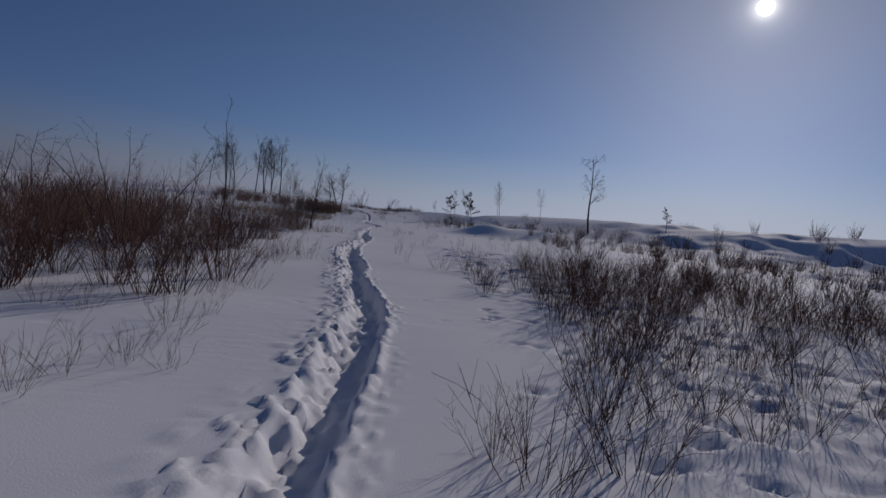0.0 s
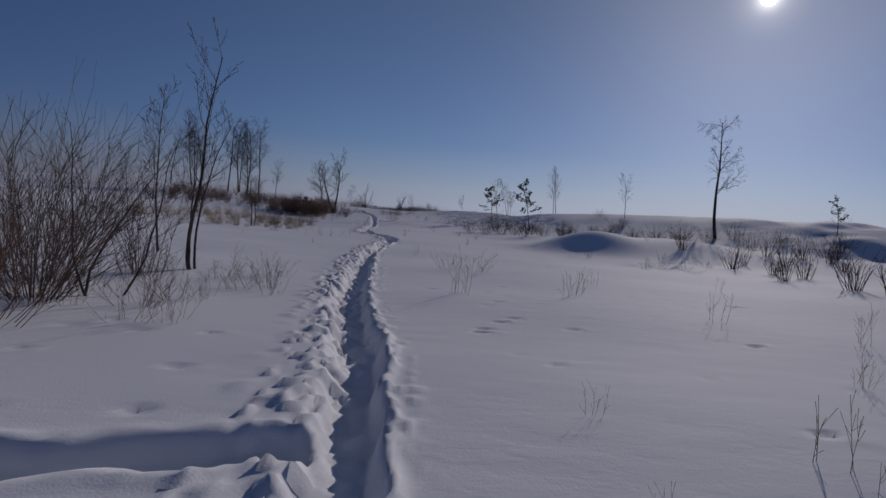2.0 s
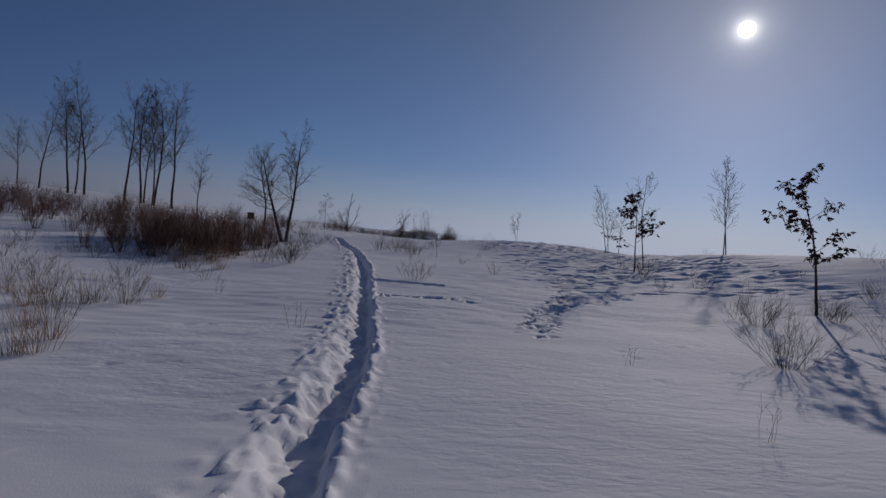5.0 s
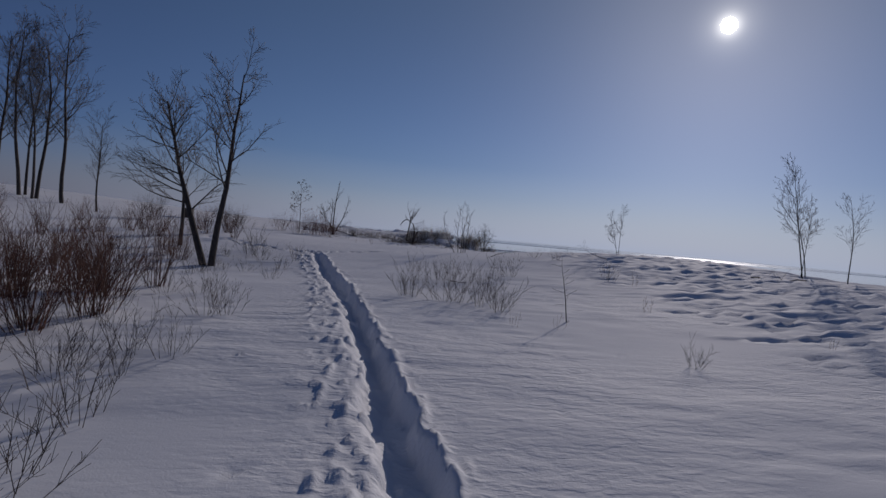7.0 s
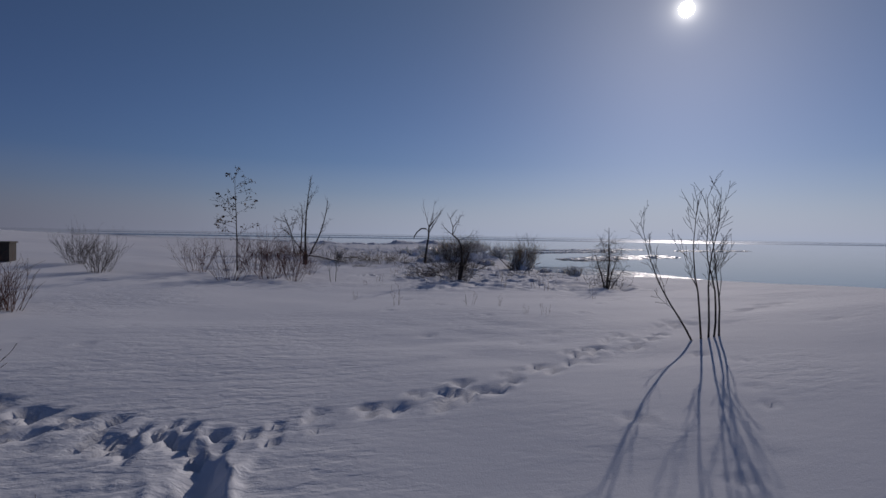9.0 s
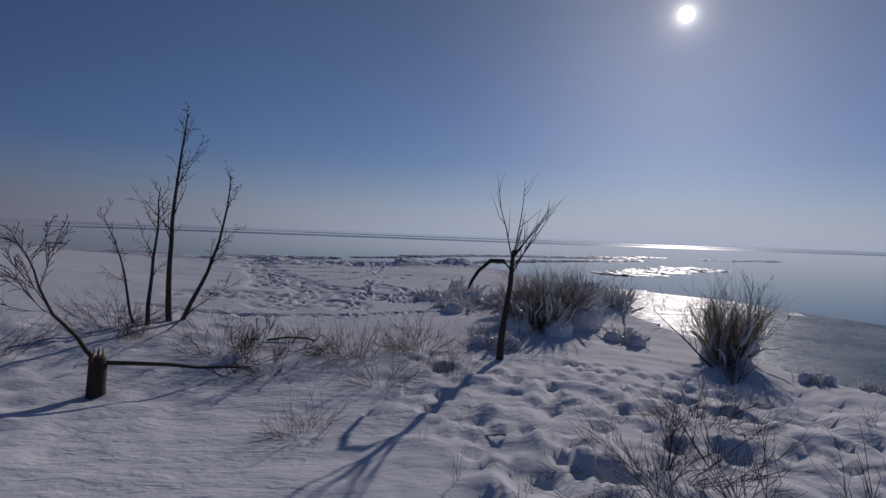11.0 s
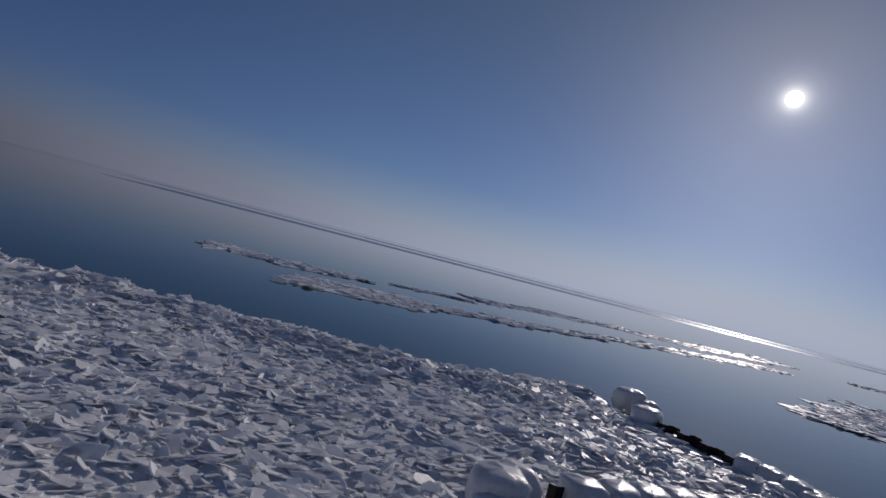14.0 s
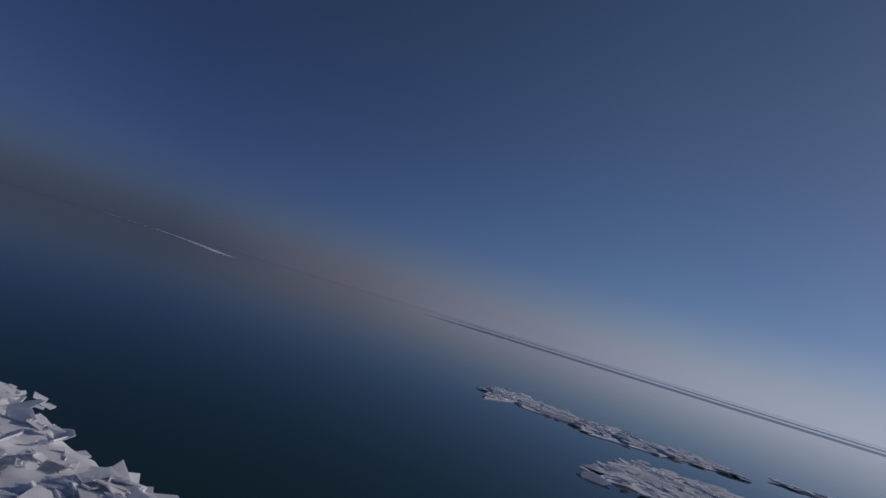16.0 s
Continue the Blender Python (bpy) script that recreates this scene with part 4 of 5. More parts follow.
def vine_tent(x, y):
    """A dead tree buried under a cone of vines."""
    rng = random.Random(38)
    thing = tagged(new("gnarled_tree"), "vine-choked dead tree shaped like a tent", "tree")
    for k, (lx, ly, h) in enumerate(((0.1, 0, 2.3), (-0.25, 0.1, 1.6), (0.42, -0.1, 1.7), (0.6, 0.2, 1.3))):
        w = Wood()
        sprout(rng, w, w, limb(rng, Vector((0, 0, -0.2)), Vector((lx, ly, 1)), h, 0.06, 0.0, 8), 0.045 - 0.007 * k, 0, ((6, 0.3, 0.8, -0.08, 0.16), (4, 0.45, 0.7, -0.06, 0.14)))
        new("trunk", w.mesh("trunk", BARK)).parent = thing
    tagged(new("vine", vine_tangle(rng, 260, 1.7, 0.75).mesh("vine", TWIG)), "curtain of dark vines", kind="stuff").parent = thing
    return set_down(thing, x, y)


gnarled_tree(-9.0, 106.9)
vine_tent(-4.3, 105.2)
heap = [shrub_mesh(130 + k, 40, 1.2, 1.7, 0.006, TWIG, 9, 2, 0.2) for k in range(3)]
scatter_shrubs("tangled_shrub", "tangled bare brush half buried in snow", "shrub", "brush heaps", heap,
               [(-9.4, 108.7, 0, 0.95), (-8.5, 111.1, 60, 1.1), (-8.6, 112.8, 130, 0.9), (-10.3, 107.9, 220, 0.7), (-5.5, 110.8, 20, 0.8), (-7.0, 114.5, 80, 0.7), (-12.2, 117.5, 90, 0.6), (-10.6, 118.2, 10, 0.75), (-16.4, 118.6, 30, 0.9), (-13.2, 116.6, 70, 0.6), (-14.3, 117.7, 140, 0.7), (-17.4, 116.6, 200, 0.8), (-12.4, 114.0, 10, 0.4), (-11.4, 116.0, 100, 0.5)])
scatter_shrubs("reddish_shrub", "reddish bare shrub beside the young oak", "shrub", "red-twigged shrubs", [shrub_mesh(140 + k, 26, 1.35, 0.8, 0.006, REDTWIG, 7, 2) for k in range(2)],
               [(-15.0, 107.6, 0, 1.2), (-15.9, 107.0, 80, 1.15), (-14.5, 105.6, 150, 0.8), (-16.4, 105.6, 40, 1.0), (-18.0, 107.6, 200, 1.0), (-15.3, 106.3, 20, 1.0), (-14.4, 108.6, 90, 0.7)])
scatter_shrubs("dark_bush", "rounded dark bare bush by the foot trail", "shrub", "shore bushes", [shrub_mesh(150 + k, 40, 1.3, 0.7, 0.006, TWIG, 8, 2) for k in range(2)],
               [(-20.6, 106.5, 0, 1.0), (-22.0, 108.0, 60, 0.9), (-13.8, 117.4, 10, 0.5), (-24.5, 103, 10, 1.2), (-4.2, 117.6, 10, 0.6)])
straw_tuft = [shrub_mesh(160 + k, 60, 0.75, 1.0, 0.004, OLIVE, 3, 1, 0.10) for k in range(2)]
scatter_shrubs("grass_tuft", "matted dry grass hummock in drifted snow", "grass", "grass hummocks", straw_tuft,
               [(-11.9, 117.6, 0, 1.1), (-11.0, 118.0, 80, 0.9), (-10.2, 116.9, 30, 0.8), (-15.9, 118.2, 0, 0.7), (-13.0, 118.6, 0, 0.6), (-9.0, 119.2, 10, 0.8)])


def fallen_branch(x, y, turn, length, seed):
    rng = random.Random(seed)
    w, f = Wood(), Wood()
    sprout(rng, w, f, limb(rng, Vector((0, 0, 0.03)), Vector((1, 0, 0.05)), length, 0.12, 0.0, 7), 0.008 + 0.006 * length, 0, ((7, 0.4, 0.8, 0.08, 0.14), (3, 0.4, 0.6, 0.02, 0.12)))
    w.f += [tuple(i + len(w.v) for i in q) for q in f.f]
    w.v += f.v
    return set_down(tagged(new("fallen_branch", w.mesh("fallen_branch", BARK)), "dead branch lying on the snow", "branch", "fallen branches"), x, y, turn)


for k, (x, y, turn, length) in enumerate(((2.6, 88.4, 15, 2.2), (-13.6, 118.4, 4, 2.6), (-10.0, 113.9, 170, 0.7), (-7.2, 87.1, 30, 1.2), (-8.0, 86.0, 190, 0.8), (-3, 115.2, 200, 1.8),
                                          (4.4, 88.0, 175, 2.4), (-1.2, 92.4, 160, 1.3), (-6, 93.2, 20, 1.4))):
    fallen_branch(x, y, turn, length, 200 + k)


def hide_box(x, y):
    """A square dark shooting hide on the snow."""
    thing = tagged(new("wooden_hide"), "small square dark wooden hut on open snow", "hut")
    bm = bmesh.new()
    bmesh.ops.create_cube(bm, size=1.0, matrix=Matrix.Translation((0, 0, 0.3)) @ Matrix.Diagonal((0.62, 0.55, 0.6, 1)))
    bmesh.ops.bevel(bm, geom=bm.edges[:], offset=0.015, segments=1)
    me = bpy.data.meshes.new("body")
    bm.to_mesh(me)
    bm.free()
    me.materials.append(BARK)
    new("body", me).parent = thing
    bm = bmesh.new()
    bmesh.ops.create_cube(bm, size=1.0, matrix=Matrix.Translation((0, 0, 0.625)) @ Matrix.Diagonal((0.7, 0.63, 0.05, 1)))
    bmesh.ops.bevel(bm, geom=bm.edges[:], offset=0.01, segments=1)
    me = bpy.data.meshes.new("lid")
    bm.to_mesh(me)
    bm.free()
    me.materials.append(BARK)
    new("lid", me).parent = thing
    return set_down(thing, x, y, 12)


hide_box(-24.2, 107.8)


# ---- shore ice ----
PIER_FRONT = (Vector((-7.1, 153.3, 0)), Vector((3.1, 156.4, 0)))
PIER_BACK = (Vector((4.0, 158.8, 0)), Vector((0.6, 165.6, 0)))
WALL = (Vector((-7.0, 140.2, 0)), Vector((-8.3, 152.0, 0)))


def ice_height(x, y):
    """The pushed-up ice between bank and open water."""
    rim = 166.3 + 0.9 * (grain(x, y * 0, 3.0, 21) - 0.5) + 0.5 * (grain(x, y * 0, 0.7, 22) - 0.5) + smooth(-9, 0, x) * 4.2 - smooth(-30, -60, x) * 4
    inn = rim - y
    z = 0.28 + 0.26 * (grain(x, y, 2.6, 23) - 0.5) + 0.16 * (grain(x, y, 0.6, 24) - 0.5)
    z = z + 0.34 * np.exp(-((inn - 1.5) / 1.3) ** 2) * (0.55 + 0.9 * grain(x, y, 1.6, 25))
    z = z + 0.35 * np.exp(-((y - 157.5 - 0.12 * (x + 12)) / 1.3) ** 2) * grain(x, y, 1.3, 26)
    flat = smooth(150.5, 146.5, y) * smooth(-15.5, -12.5, x)
    z = z * (1 - flat) + 0.16 * flat
    return -0.35 + (z + 0.35) * smooth(-0.15, 0.7, inn)


def build_ice_field():
    x = np.concatenate([-np.array(grown(26, 420, 26))[::-1], np.arange(-26, 4.2, 0.16)])
    y = np.arange(138.6, 171.5, 0.16)
    yy, xx = np.meshgrid(y, x, indexing="ij")
    zz = ice_height(xx, yy)
    # ends at the piles: the basin beside them is smooth ice
    front = (yy - (153.3 + (xx + 7.1) * 0.304))
    basin = smooth(-8.0, -7.4, xx + (yy - 142) * 0.115 - 0.0) * smooth(0.1, -0.4, front)
    out = smooth(4.0, 4.6, xx + (yy - 158.8) * 0.5)
    zz = zz * (1 - basin) - 0.4 * basin
    zz = zz * (1 - out) - 0.4 * out
    n, m = xx.shape
    verts = np.stack([xx, yy, zz], -1).reshape(-1, 3)
    a = (np.arange(n - 1)[:, None] * m + np.arange(m - 1)[None]).ravel()
    return sheet_mesh("ice_field", verts, np.stack([a, a + 1, a + m + 1, a + m], -1), SHARD, True)


ice_field = tagged(new("ice_field", build_ice_field()), "field of broken shore ice pushed up against the bank", "ice", kind="structure")


def shard_shape(rng, size, thick):
    n = rng.randint(4, 7)
    ring = []
    for k in range(n):
        a = 2 * math.pi * (k + rng.uniform(-0.3, 0.3)) / n
        r = size * rng.uniform(0.55, 1.0)
        ring.append(Vector((math.cos(a) * r * 1.25, math.sin(a) * r * 0.7, 0)))
    v = [p + Vector((0, 0, thick / 2)) for p in ring] + [p * rng.uniform(0.9, 1.0) - Vector((0, 0, thick / 2)) for p in ring]
    f = [tuple(range(n)), tuple(range(2 * n - 1, n - 1, -1))] + [(k, n + k, n + (k + 1) % n, (k + 1) % n) for k in range(n)]
    return v, f


def shard_turn(rng, steep):
    # pushed ashore together, most plates lie shingled the same way
    way = rng.gauss(0.1, 0.55) + (math.pi if rng.random() < 0.5 else 0)
    return Matrix.Rotation(way, 4, "Z") @ Matrix.Rotation(rng.gauss(0, steep), 4, "X") @ Matrix.Rotation(rng.gauss(0, steep * 0.4), 4, "Y")


def on_field(x, y):
    if y > 153.3 + (x + 7.1) * 0.304:
        return x + (y - 158.8) * 0.5 < 3.6
    return x < -8.0 - (y - 142) * 0.115


rng = random.Random(51)
shapes = []
for k in range(14):
    v, f = shard_shape(rng, rng.uniform(0.26, 0.5), rng.uniform(0.025, 0.05))
    shapes.append(plate("ice_plate", v, f, SHARD))
count = 0
while count < 300:
    x, y = rng.uniform(-17, -9), rng.uniform(145, 163)
    if not on_field(x, y) or grain(np.array([x]), np.array([y]), 2.2, 27)[0] < 0.32:
        continue
    o = new("ice_plate", shapes[count % len(shapes)])
    z = float(ice_height(np.array([x]), np.array([y]))[0])
    s = rng.uniform(0.35, 1.0)
    o.matrix_world = Matrix.Translation((x, y, z + 0.07 * s)) @ shard_turn(rng, 0.34) @ Matrix.Diagonal((s, s, s, 1))
    o.parent = ice_field
    count += 1
pile_v, pile_f = [], []
made = 0
while made < 21000:
    far = rng.random() < 0.25
    x, y = (rng.uniform(-70, -26), rng.uniform(142, 167.5)) if far else (rng.uniform(-27, 3.4), rng.uniform(142, 170.5))
    if not on_field(x, y):
        continue
    z = float(ice_height(np.array([x]), np.array([y]))[0])
    if z < 0.05:
        continue
    flat = (y < 150 and x > -15)
    if flat and rng.random() < 0.35:
        continue
    edge = math.exp(-((y - 165.0) / 1.8) ** 2)
    v, f = shard_shape(rng, rng.choice((0.06, 0.08, 0.1, 0.13, 0.17, 0.22, 0.3, 0.42)) * rng.uniform(0.7, 1.2) * (1.3 if far else 1.0), rng.uniform(0.015, 0.045))
    m = Matrix.Translation((x, y, z + rng.uniform(-0.02, 0.10) + 0.1 * edge)) @ shard_turn(rng, 0.08 if flat else (0.6 if rng.random() < 0.25 + 0.35 * edge else 0.26))
    base = len(pile_v)
    pile_v += [tuple(m @ p) for p in v]
    pile_f += [tuple(base + i for i in q) for q in f]
    made += 1
o = tagged(new("ice_rubble", plate("ice_rubble", pile_v, pile_f, SHARD)), "heaped splinters of clear shore ice", kind="stuff")
o.parent = ice_field
for x, y, s, a in ((-11.9, 161.8, 1.5, 1.25), (-12.6, 161.5, 1.1, 1.0), (-11.2, 162.3, 1.0, 1.3), (-15.6, 147.2, 1.3, 0.8), (-12.4, 150.3, 1.2, 0.9)):
    o = new("ice_plate", shapes[int(s * 10) % len(shapes)])
    o.matrix_world = Matrix.Translation((x, y, float(ice_height(np.array([x]), np.array([y]))[0]) + 0.3)) @ Matrix.Rotation(a * 3, 4, "Z") @ Matrix.Rotation(a, 4, "X") @ Matrix.Diagonal((s, s, s, 1))
    o.parent = ice_field


def slab(name, outline, top, thick, material, label, category, kind="structure"):
    n = len(outline)
    v = [(x, y, top) for x, y in outline] + [(x, y, top - thick) for x, y in outline]
    f = [tuple(range(n)), tuple(range(2 * n - 1, n - 1, -1))] + [(k, n + k, n + (k + 1) % n, (k + 1) % n) for k in range(n)]
    return tagged(new(name, plate(name, v, f, material)), label, category, kind=kind)


def ragged(points, step, rough, seed):
    rng = random.Random(seed)
    out = []
    for (ax, ay), (bx, by) in zip(points, points[1:] + points[:1]):
        n = max(1, int(math.hypot(bx - ax, by - ay) / step))
        for k in range(n):
            out.append((ax + (bx - ax) * k / n + rng.uniform(-rough, rough), ay + (by - ay) * k / n + rng.uniform(-rough, rough)))
    return out


bay_ice = slab("bay_ice", ragged([(-9, 138), (-8.6, 153.5), (-2.5, 154.6), (3.0, 156.6), (4.6, 161.5), (6.2, 162.4), (10.5, 161.2), (15, 160), (18.5, 155.4), (21, 152), (23.5, 138), (30, 124), (44, 112), (44, 104), (0, 118)], 0.7, 0.16, 5),
               0.06, 0.12, SHEET, "thin glassy bay ice with a frosted edge", "ice")
rng = random.Random(61)
n = 0
while n < 34:
    x, y = rng.uniform(-6, 21), rng.uniform(142, 160)
    if y > 152.5 + (x + 7.1) * 0.304 and x < 5 or x < -6.6 + 0.35 * max(0, 148 - y):
        continue
    s = rng.uniform(0.25, 1.1)
    v, f = shard_shape(rng, s, 0.05)
    o = new("ice_plate", plate("ice_plate", v, f, SHARD if n % 2 else SHEET))
    o.matrix_world = Matrix.Translation((x, y, 0.07)) @ shard_turn(rng, 0.02)
    o.parent = bay_ice
    n += 1


def floe(name, line, wide, seed, density, label):
    """A drifting band of broken ice along a line of way points."""
    rng = random.Random(seed)
    thing = tagged(new(name), label, "ice floe", "drifting floes")
    pts = [Vector((*p, 0)) for p in line]
    left, right = [], []
    for a, b in zip(pts, pts[1:]):
        n = max(2, int((b - a).length / 1.2))
        d = (b - a).normalized()
        side = Vector((-d.y, d.x, 0))
        for k in range(n):
            p = a.lerp(b, k / n)
            w = 1.35 * wide * (0.35 + 0.65 * float(grain(np.array([p.x]), np.array([p.y]), 4.0, seed)[0])) * rng.uniform(0.75, 1.15)
            left.append(p + side * w * rng.uniform(0.35, 0.65))
            right.append(p - side * w * rng.uniform(0.35, 0.65))
    v, f = [], []
    for p, q in zip(left, right):
        v += [(*p.xy, 0.05), (*q.xy, 0.05), (*p.xy, -0.15), (*q.xy, -0.15)]
    for k in range(len(left) - 1):
        i = 4 * k
        f += [(i, i + 1, i + 5, i + 4), (i, i + 4, i + 6, i + 2), (i + 1, i + 3, i + 7, i + 5)]
    new("ice_sheet", plate("ice_sheet", v, f, SHARD)).parent = thing
    rv, rf = [], []
    for _ in range(int(density)):
        k = rng.randint(0, len(left) - 1)
        p = left[k].lerp(right[k], min(max(rng.gauss(0.5, 0.2), 0), 1)) + Vector((rng.uniform(-0.7, 0.7), rng.uniform(-0.3, 0.3), 0.07 + abs(rng.gauss(0, 0.05))))
        sv, sf = shard_shape(rng, rng.uniform(0.2, 0.8), rng.uniform(0.04, 0.09))
        m = Matrix.Translation(p) @ shard_turn(rng, 0.13)
        b = len(rv)
        rv += [tuple(m @ q) for q in sv]
        rf += [tuple(b + i for i in q) for q in sf]
    o = tagged(new("ice_rubble", plate("ice_rubble", rv, rf, SHARD)), "", "", kind="stuff")
    o.parent = thing
    return thing


floe("ice_floe", [(-36, 203.6), (-31, 204), (-25, 203.5), (-18, 209)], 7.0, 71, 700, "long drifting floe of grey broken ice")
floe("ice_floe", [(-22.2, 191), (-18.5, 190.5), (-14, 194), (-9.6, 196.8)], 9.5, 72, 1100, "thick drifting floe heaped with ice rubble")
floe("ice_floe", [(-9, 196), (-3, 199.5), (4, 204), (14, 210.5)], 4.6, 73, 620, "narrow drifting band of ice rubble")
floe("ice_floe", [(-2, 224), (7, 231), (16, 239), (30, 246), (46, 249), (62, 259), (84, 274)], 8.0, 74, 1300, "far drifting band of pack ice")
floe("ice_floe", [(12, 211), (24, 219), (40, 229), (62, 242)], 5.0, 75, 700, "drifting streak of slush ice")
floe("ice_floe", [(26, 183), (34, 191), (42, 197), (50, 203), (58, 207)], 9.0, 76, 1000, "broad drifting floe glinting in low sun")
floe("ice_floe", [(95, 262), (112, 268), (132, 276)], 7.0, 77, 300, "far grey floe on the water")
floe("ice_floe", [(-355, 406), (-700, 600), (-1500, 1000), (-2600, 1350)], 14.0, 78, 300, "long pale ice line far out on the water")
floe("ice_floe", [(-14, 212), (-8, 216), (-2, 217)], 2.0, 79, 90, "thin drifting strip of ice")
for k, (line, w) in enumerate(((((-260, 600), (100, 610), (500, 660), (1000, 760)), 130), (((-500, 1050), (0, 1000), (600, 1080), (1500, 1300)), 150), (((-100, 900), (300, 860), (900, 930)), 60))):
    v = []
    for x, y in line:
        v += [(x, y - w / 2, 0.04), (x, y + w / 2, 0.04)]
    tagged(new("water", plate("water", v, [(2 * i, 2 * i + 2, 2 * i + 3, 2 * i + 1) for i in range(len(line) - 1)], RIPPLED)), "dark wind-ruffled lane of lake water", "water", kind="structure")


# ---- the old steel pile pier under ice ----
def lump(name, rx, ry, rz, square, seed, material, detail=18):
    """A rounded, uneven block of ice."""
    v, f = [], []
    for i in range(detail // 2 + 1):
        th = math.pi * i / (detail // 2) - math.pi / 2
        for k in range(detail):
            ph = 2 * math.pi * k / detail
            pw = lambda t: math.copysign(abs(t) ** square, t)
            p = Vector((pw(math.cos(th)) * pw(math.cos(ph)), pw(math.cos(th)) * pw(math.sin(ph)), pw(math.sin(th))))
            s = 1 + 0.16 * noise.noise(p * 2.2 + Vector((seed * 3.7, 0, 0))) + 0.06 * noise.noise(p * 6 + Vector((0, seed * 1.9, 0)))
            v.append((p.x * rx * s, p.y * ry * s, p.z * rz * s))
    for i in range(detail // 2):
        for k in range(detail):
            k2 = (k + 1) % detail
            f.append((i * detail + k, i * detail + k2, (i + 1) * detail + k2, (i + 1) * detail + k))
    return plate(name, v, f, material, True)


def pile_wall(name, a, b, top, label, pitch=0.5, deep=0.2, bottom=-0.3):
    """Corrugated sheet piles, each a part."""
    thing = tagged(new(name), label, "pier wall")
    d = (b - a).normalized()
    side = Vector((-d.y, d.x, 0))
    n = int((b - a).length / pitch)
    rng = random.Random(n)
    for k in range(n):
        z = top + rng.uniform(-0.05, 0.05)
        s = 1 if k % 2 else -1
        pts = [(0.0, 0.0), (0.18, s * deep), (0.82, s * deep), (1.0, 0.0)]
        v, f = [], []
        for u, w in pts:
            p = a + d * (k + u) * pitch + side * w
            q = p + side * 0.035
            v += [(*p.xy, bottom), (*p.xy, z), (*q.xy, z), (*q.xy, bottom)]
        for i in range(len(pts) - 1):
            j = 4 * i
            f += [(j, j + 4, j + 5, j + 1), (j + 1, j + 5, j + 6, j + 2), (j + 2, j + 6, j + 7, j + 3)]
        new("sheet_pile", plate("sheet_pile", v, f, STEEL)).parent = thing
    return thing


pile_wall("pile_wall", *WALL, 1.0, "rusty dark corrugated sheet-pile wall in shore ice", 0.55, 0.2)
front_wall = pile_wall("pile_wall", *PIER_FRONT, 0.95, "sheet-pile pier wall capped with rounded ice", 0.6, 0.15)
back_wall = pile_wall("pile_wall", *PIER_BACK, 0.75, "outer sheet-pile pier wall sheathed in ice", 0.55, 0.2)
caps = [lump("ice_cap", 0.56, 0.52, 0.40, 0.55, k, GLAZE) for k in range(4)]
feet = [lump("ice_skirt", 0.66, 0.55, 0.34, 0.6, 9 + k, GLAZE) for k in range(3)]
pd = (PIER_FRONT[1] - PIER_FRONT[0])
for k in range(10):
    p = PIER_FRONT[0] + pd * ((k + 0.9) / 10.2)
    o = new("ice_cap", caps[k % 4])
    o.location, o.rotation_euler = (p.x, p.y - 0.12, 0.80 - 0.012 * k), (0, 0, 0.29 + 0.05 * (k % 3))
    o.parent = front_wall
    o = new("ice_skirt", feet[k % 3])
    o.location, o.rotation_euler = (p.x + 0.1, p.y - 0.3, 0.28 - 0.01 * k), (0, 0, 0.29)
    o.parent = front_wall
pd = (PIER_BACK[1] - PIER_BACK[0])
for k, (u, s, z) in enumerate(((-0.02, 1.25, 0.35), (0.08, 1.1, 0.5), (0.2, 1.0, 0.55), (0.32, 1.0, 0.55), (0.98, 1.3, 0.55), (-0.1, 1.0, 0.2))):
    p = PIER_BACK[0] + pd * u
    o = new("ice_cap", caps[k % 4])
    o.location, o.rotation_euler, o.scale = (p.x + 0.12, p.y, z), (0, 0, 0.9), (s, s, s)
    o.parent = back_wall
for x, y, z, s in ((-8.5, 152.5, 0.75, 1.25), (-8.0, 153.2, 0.7, 1.15), (-8.7, 151.7, 0.55, 0.9), (1.2, 168.6, 0.55, 1.5), (1.9, 168.0, 0.4, 1.2)):
    o = tagged(new("ice_block", lump("ice_block", 0.55 * s, 0.5 * s, 0.45 * s, 0.6, x + y, GLAZE)), "rounded boulder of layered spray ice", "ice", "ice boulders")
    o.location = (x, y, z)
for k in range(14):
    rng = random.Random(900 + k)
    x, y = rng.uniform(-1.5, 4.5), rng.uniform(142, 155)
    o = tagged(new("ice_block", lump("ice_block", rng.uniform(0.12, 0.3), rng.uniform(0.12, 0.3), rng.uniform(0.06, 0.1), 0.7, k, SHARD, 12)), "small lump of frozen slush at the ice edge", "ice", "slush lumps")
    o.location = (x + 1.5, 128 + (y - 142) * 1.15, 0.12)
    if k % 2:
        o.location = (rng.uniform(-4.5, 1.5), rng.uniform(147, 153), 0.12)


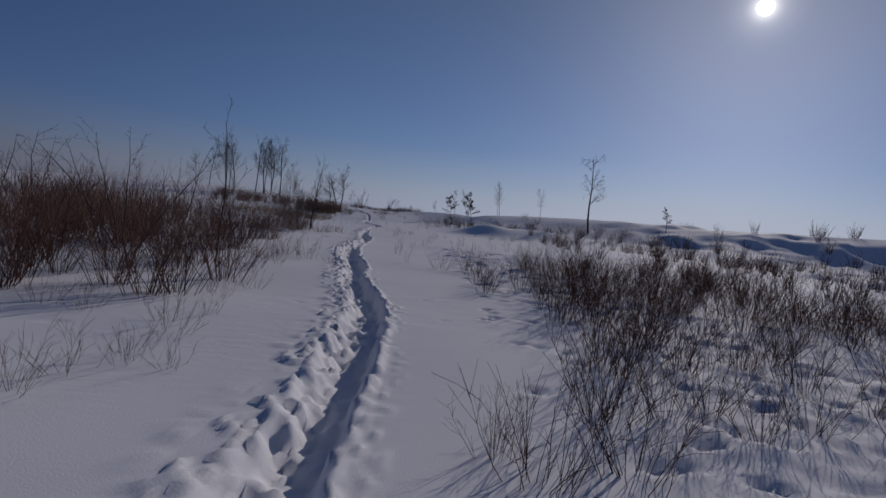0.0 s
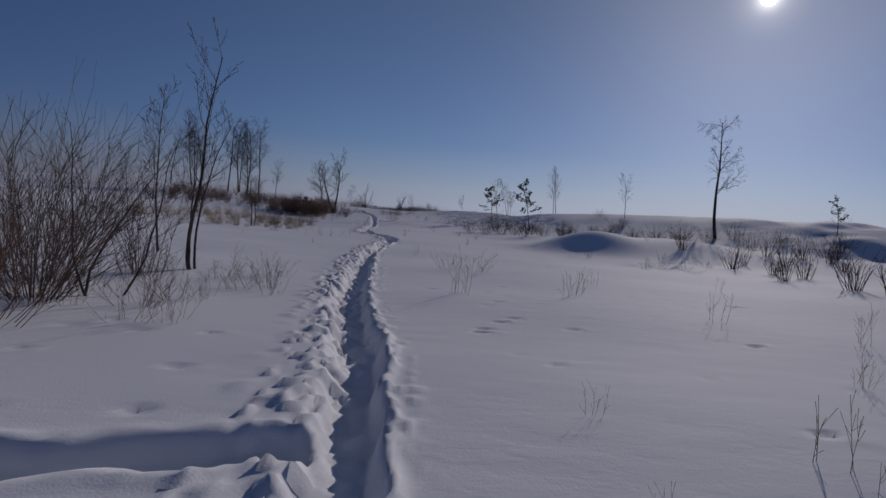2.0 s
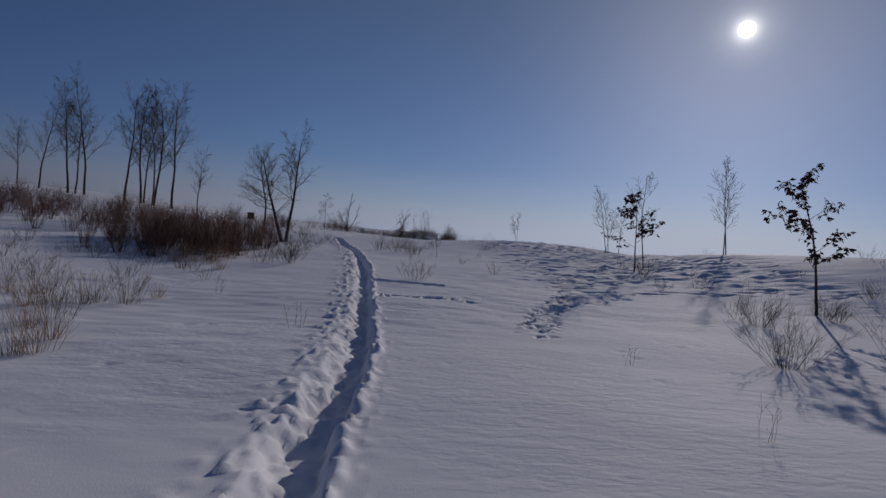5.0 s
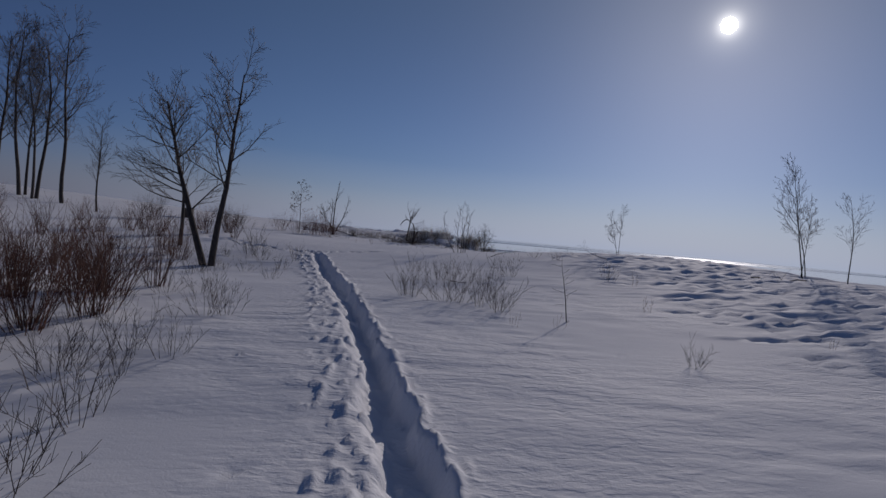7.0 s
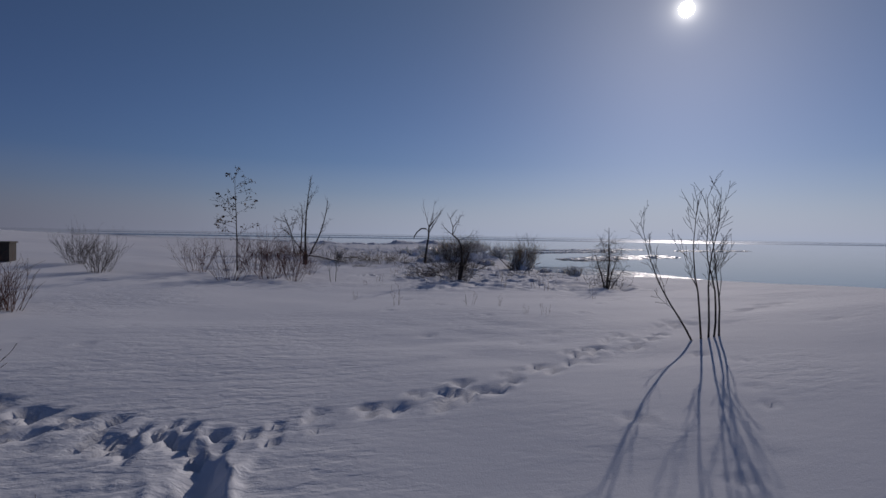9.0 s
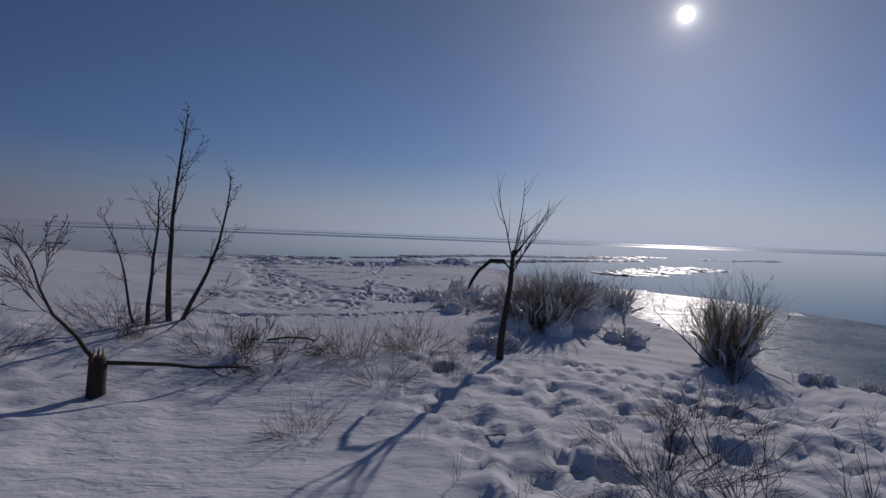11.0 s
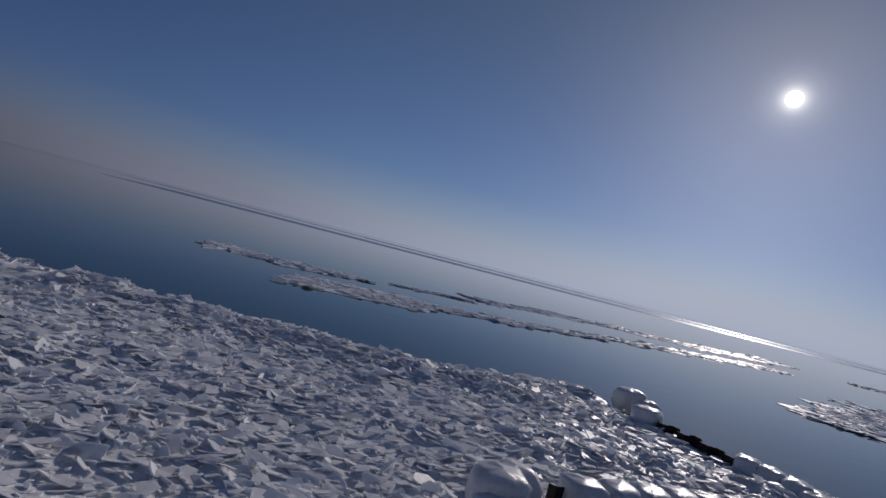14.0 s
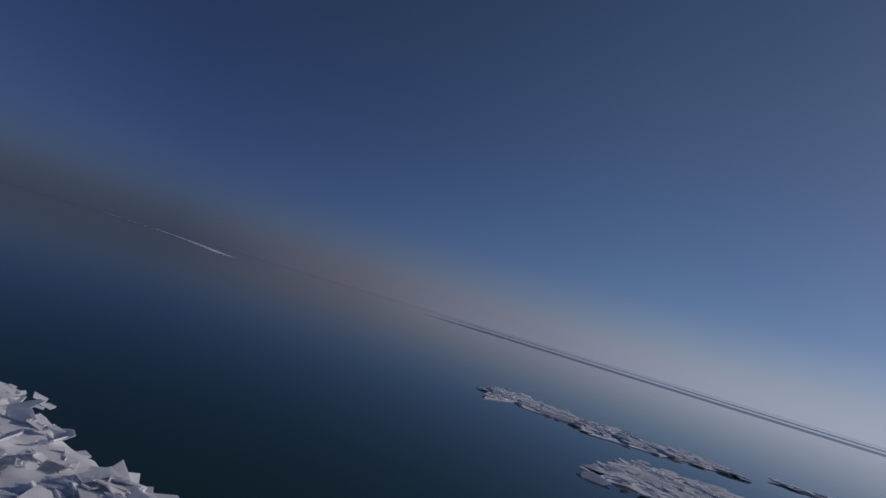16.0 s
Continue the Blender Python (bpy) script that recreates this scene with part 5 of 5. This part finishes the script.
# ---- spray-iced shrubs on the bank ----
def iced_shrub(x, y, high, spread, seed, fingers, stems, label):
    rng = random.Random(seed)
    thing = tagged(new("iced_shrub"), label, "shrub", "ice-glazed shrubs")
    w = Wood()
    for _ in range(int(fingers * 2.4)):
        a = rng.uniform(0, 6.283)
        out = rng.random() ** 0.6 * spread
        base = Vector((math.cos(a) * out * 0.7, math.sin(a) * out * 0.7, rng.uniform(-0.1, 0.35 * high)))
        lean = Vector((math.cos(a) * out * 0.7, math.sin(a) * out * 0.7, rng.uniform(0.5, 1.2)))
        pts = limb(rng, base, lean, high * rng.uniform(0.15, 0.5), 0.2, 0.0, 5)
        r = rng.uniform(0.014, 0.042)
        w.tube(pts, [r * 1.15, r * rng.uniform(0.9, 1.4), r * rng.uniform(0.8, 1.3), r * rng.uniform(0.7, 1.2), r * 0.9, r * 0.3], 6)
    tagged(new("ice_sleeves", w.mesh("ice_sleeves", GLAZE)), kind="stuff").parent = thing
    if high > 1.2:
        tagged(new("iced_twigs", shrub_mesh(seed + 7, int(fingers * 0.5), high * 0.9, spread / high * 1.7, 0.021, GLAZE, 4, 1)), "twigs sheathed in clear ice", kind="stuff").parent = thing
    if stems:
        me = shrub_mesh(seed + 1, int(stems * 1.3), high * 0.97, spread / high * 1.6, 0.006, OLIVE, 7, 1)
        tagged(new("stems", me), kind="stuff").parent = thing
    for k in range(max(2, fingers // 14)):
        a = rng.uniform(0, 6.283)
        o = new("snow_cap", lump("snow_cap", 0.3 * spread, 0.26 * spread, 0.16 * spread + 0.08, 0.8, seed + k, SNOW, 14))
        o.location = (math.cos(a) * spread * 0.6, math.sin(a) * spread * 0.6, 0.05)
        o.parent = thing
    return set_down(thing, x, y)


iced_shrub(-8.6, 126.0, 0.85, 0.35, 301, 16, 0, "stub of branches sheathed in thick ice")
iced_shrub(-9.7, 124.6, 0.65, 0.6, 302, 34, 14, "fan of grass stems glazed in ice")
iced_shrub(-8.3, 124.9, 0.7, 0.6, 303, 40, 8, "clump of twigs hung with ice fingers")
iced_shrub(-9.0, 124.0, 0.55, 0.8, 304, 30, 6, "snow-capped brush glazed in ice")
iced_shrub(-6.4, 122.6, 1.7, 1.7, 305, 110, 190, "large brown bush with ice-sheathed windward side")
iced_shrub(-5.4, 124.0, 1.5, 1.4, 306, 130, 60, "tall bush thickly coated with spray ice")
iced_shrub(-7.4, 121.0, 1.3, 1.2, 307, 40, 140, "matted brown bush with glazed tips")
iced_shrub(-7.7, 124.0, 0.6, 0.7, 321, 50, 14, "low brush heap under snow and ice")
iced_shrub(-7.1, 124.9, 0.5, 0.6, 322, 40, 8, "low brush heap under snow and ice")
iced_shrub(-9.1, 123.1, 0.5, 0.8, 323, 36, 20, "ice-crusted brush in trampled snow")
iced_shrub(-3.2, 125.0, 1.3, 0.8, 308, 50, 30, "pale ice-coated bush at the bank edge")
iced_shrub(-2.8, 119.6, 1.9, 0.8, 309, 26, 110, "upright tan bush with iced base by the shore")
iced_shrub(-3.4, 119.0, 1.5, 0.7, 310, 18, 80, "tan bush with iced twigs by the shore")
iced_shrub(-2.4, 112.9, 0.65, 0.4, 311, 16, 40, "small iced grass hummock")
iced_shrub(-2.1, 117.8, 0.4, 0.4, 312, 24, 10, "low iced grass hummock on the bank")
iced_shrub(-1.3, 117.2, 0.4, 0.4, 313, 24, 10, "low iced grass hummock on the bank")
iced_shrub(-8.9, 118.9, 0.5, 0.6, 314, 22, 30, "iced brush at the foot of the bent tree")
iced_shrub(-5.0, 120.6, 0.5, 0.7, 315, 40, 16, "sprawling low brush fringed with ice")
set_down(bare_tree("leaning_shrub", "leaning bare shrub over the shore ice", "shrub", 320, [(0, 0, -1.0, 0, 2.2, 0.03, 0.06), (0.3, 0, 0.2, 0, 2.1, 0.02, 0.06), (0.5, 0.1, 0.5, 0, 1.9, 0.02, 0.06)],
                   ((9, 0.4, 0.7, 0.08, 0.12), (4, 0.45, 0.6, 0.05, 0.12))), -3.6, 118.7)

# loose snow lumps thrown up on the flat
for k in range(24):
    rng = random.Random(700 + k)
    x, y = rng.uniform(-17, -6), rng.uniform(124, 138)
    s = rng.choice((0.04, 0.06, 0.07, 0.1, 0.14))
    o = tagged(new("snow_clod", lump("snow_clod", s, s * 0.8, s * 0.4, 0.9, k, SNOW, 10)), "clod of hard snow lying on the drift", "snow clod", "snow clods")
    set_down(o, x, y, rng.uniform(0, 360), 1.0, 0.0)
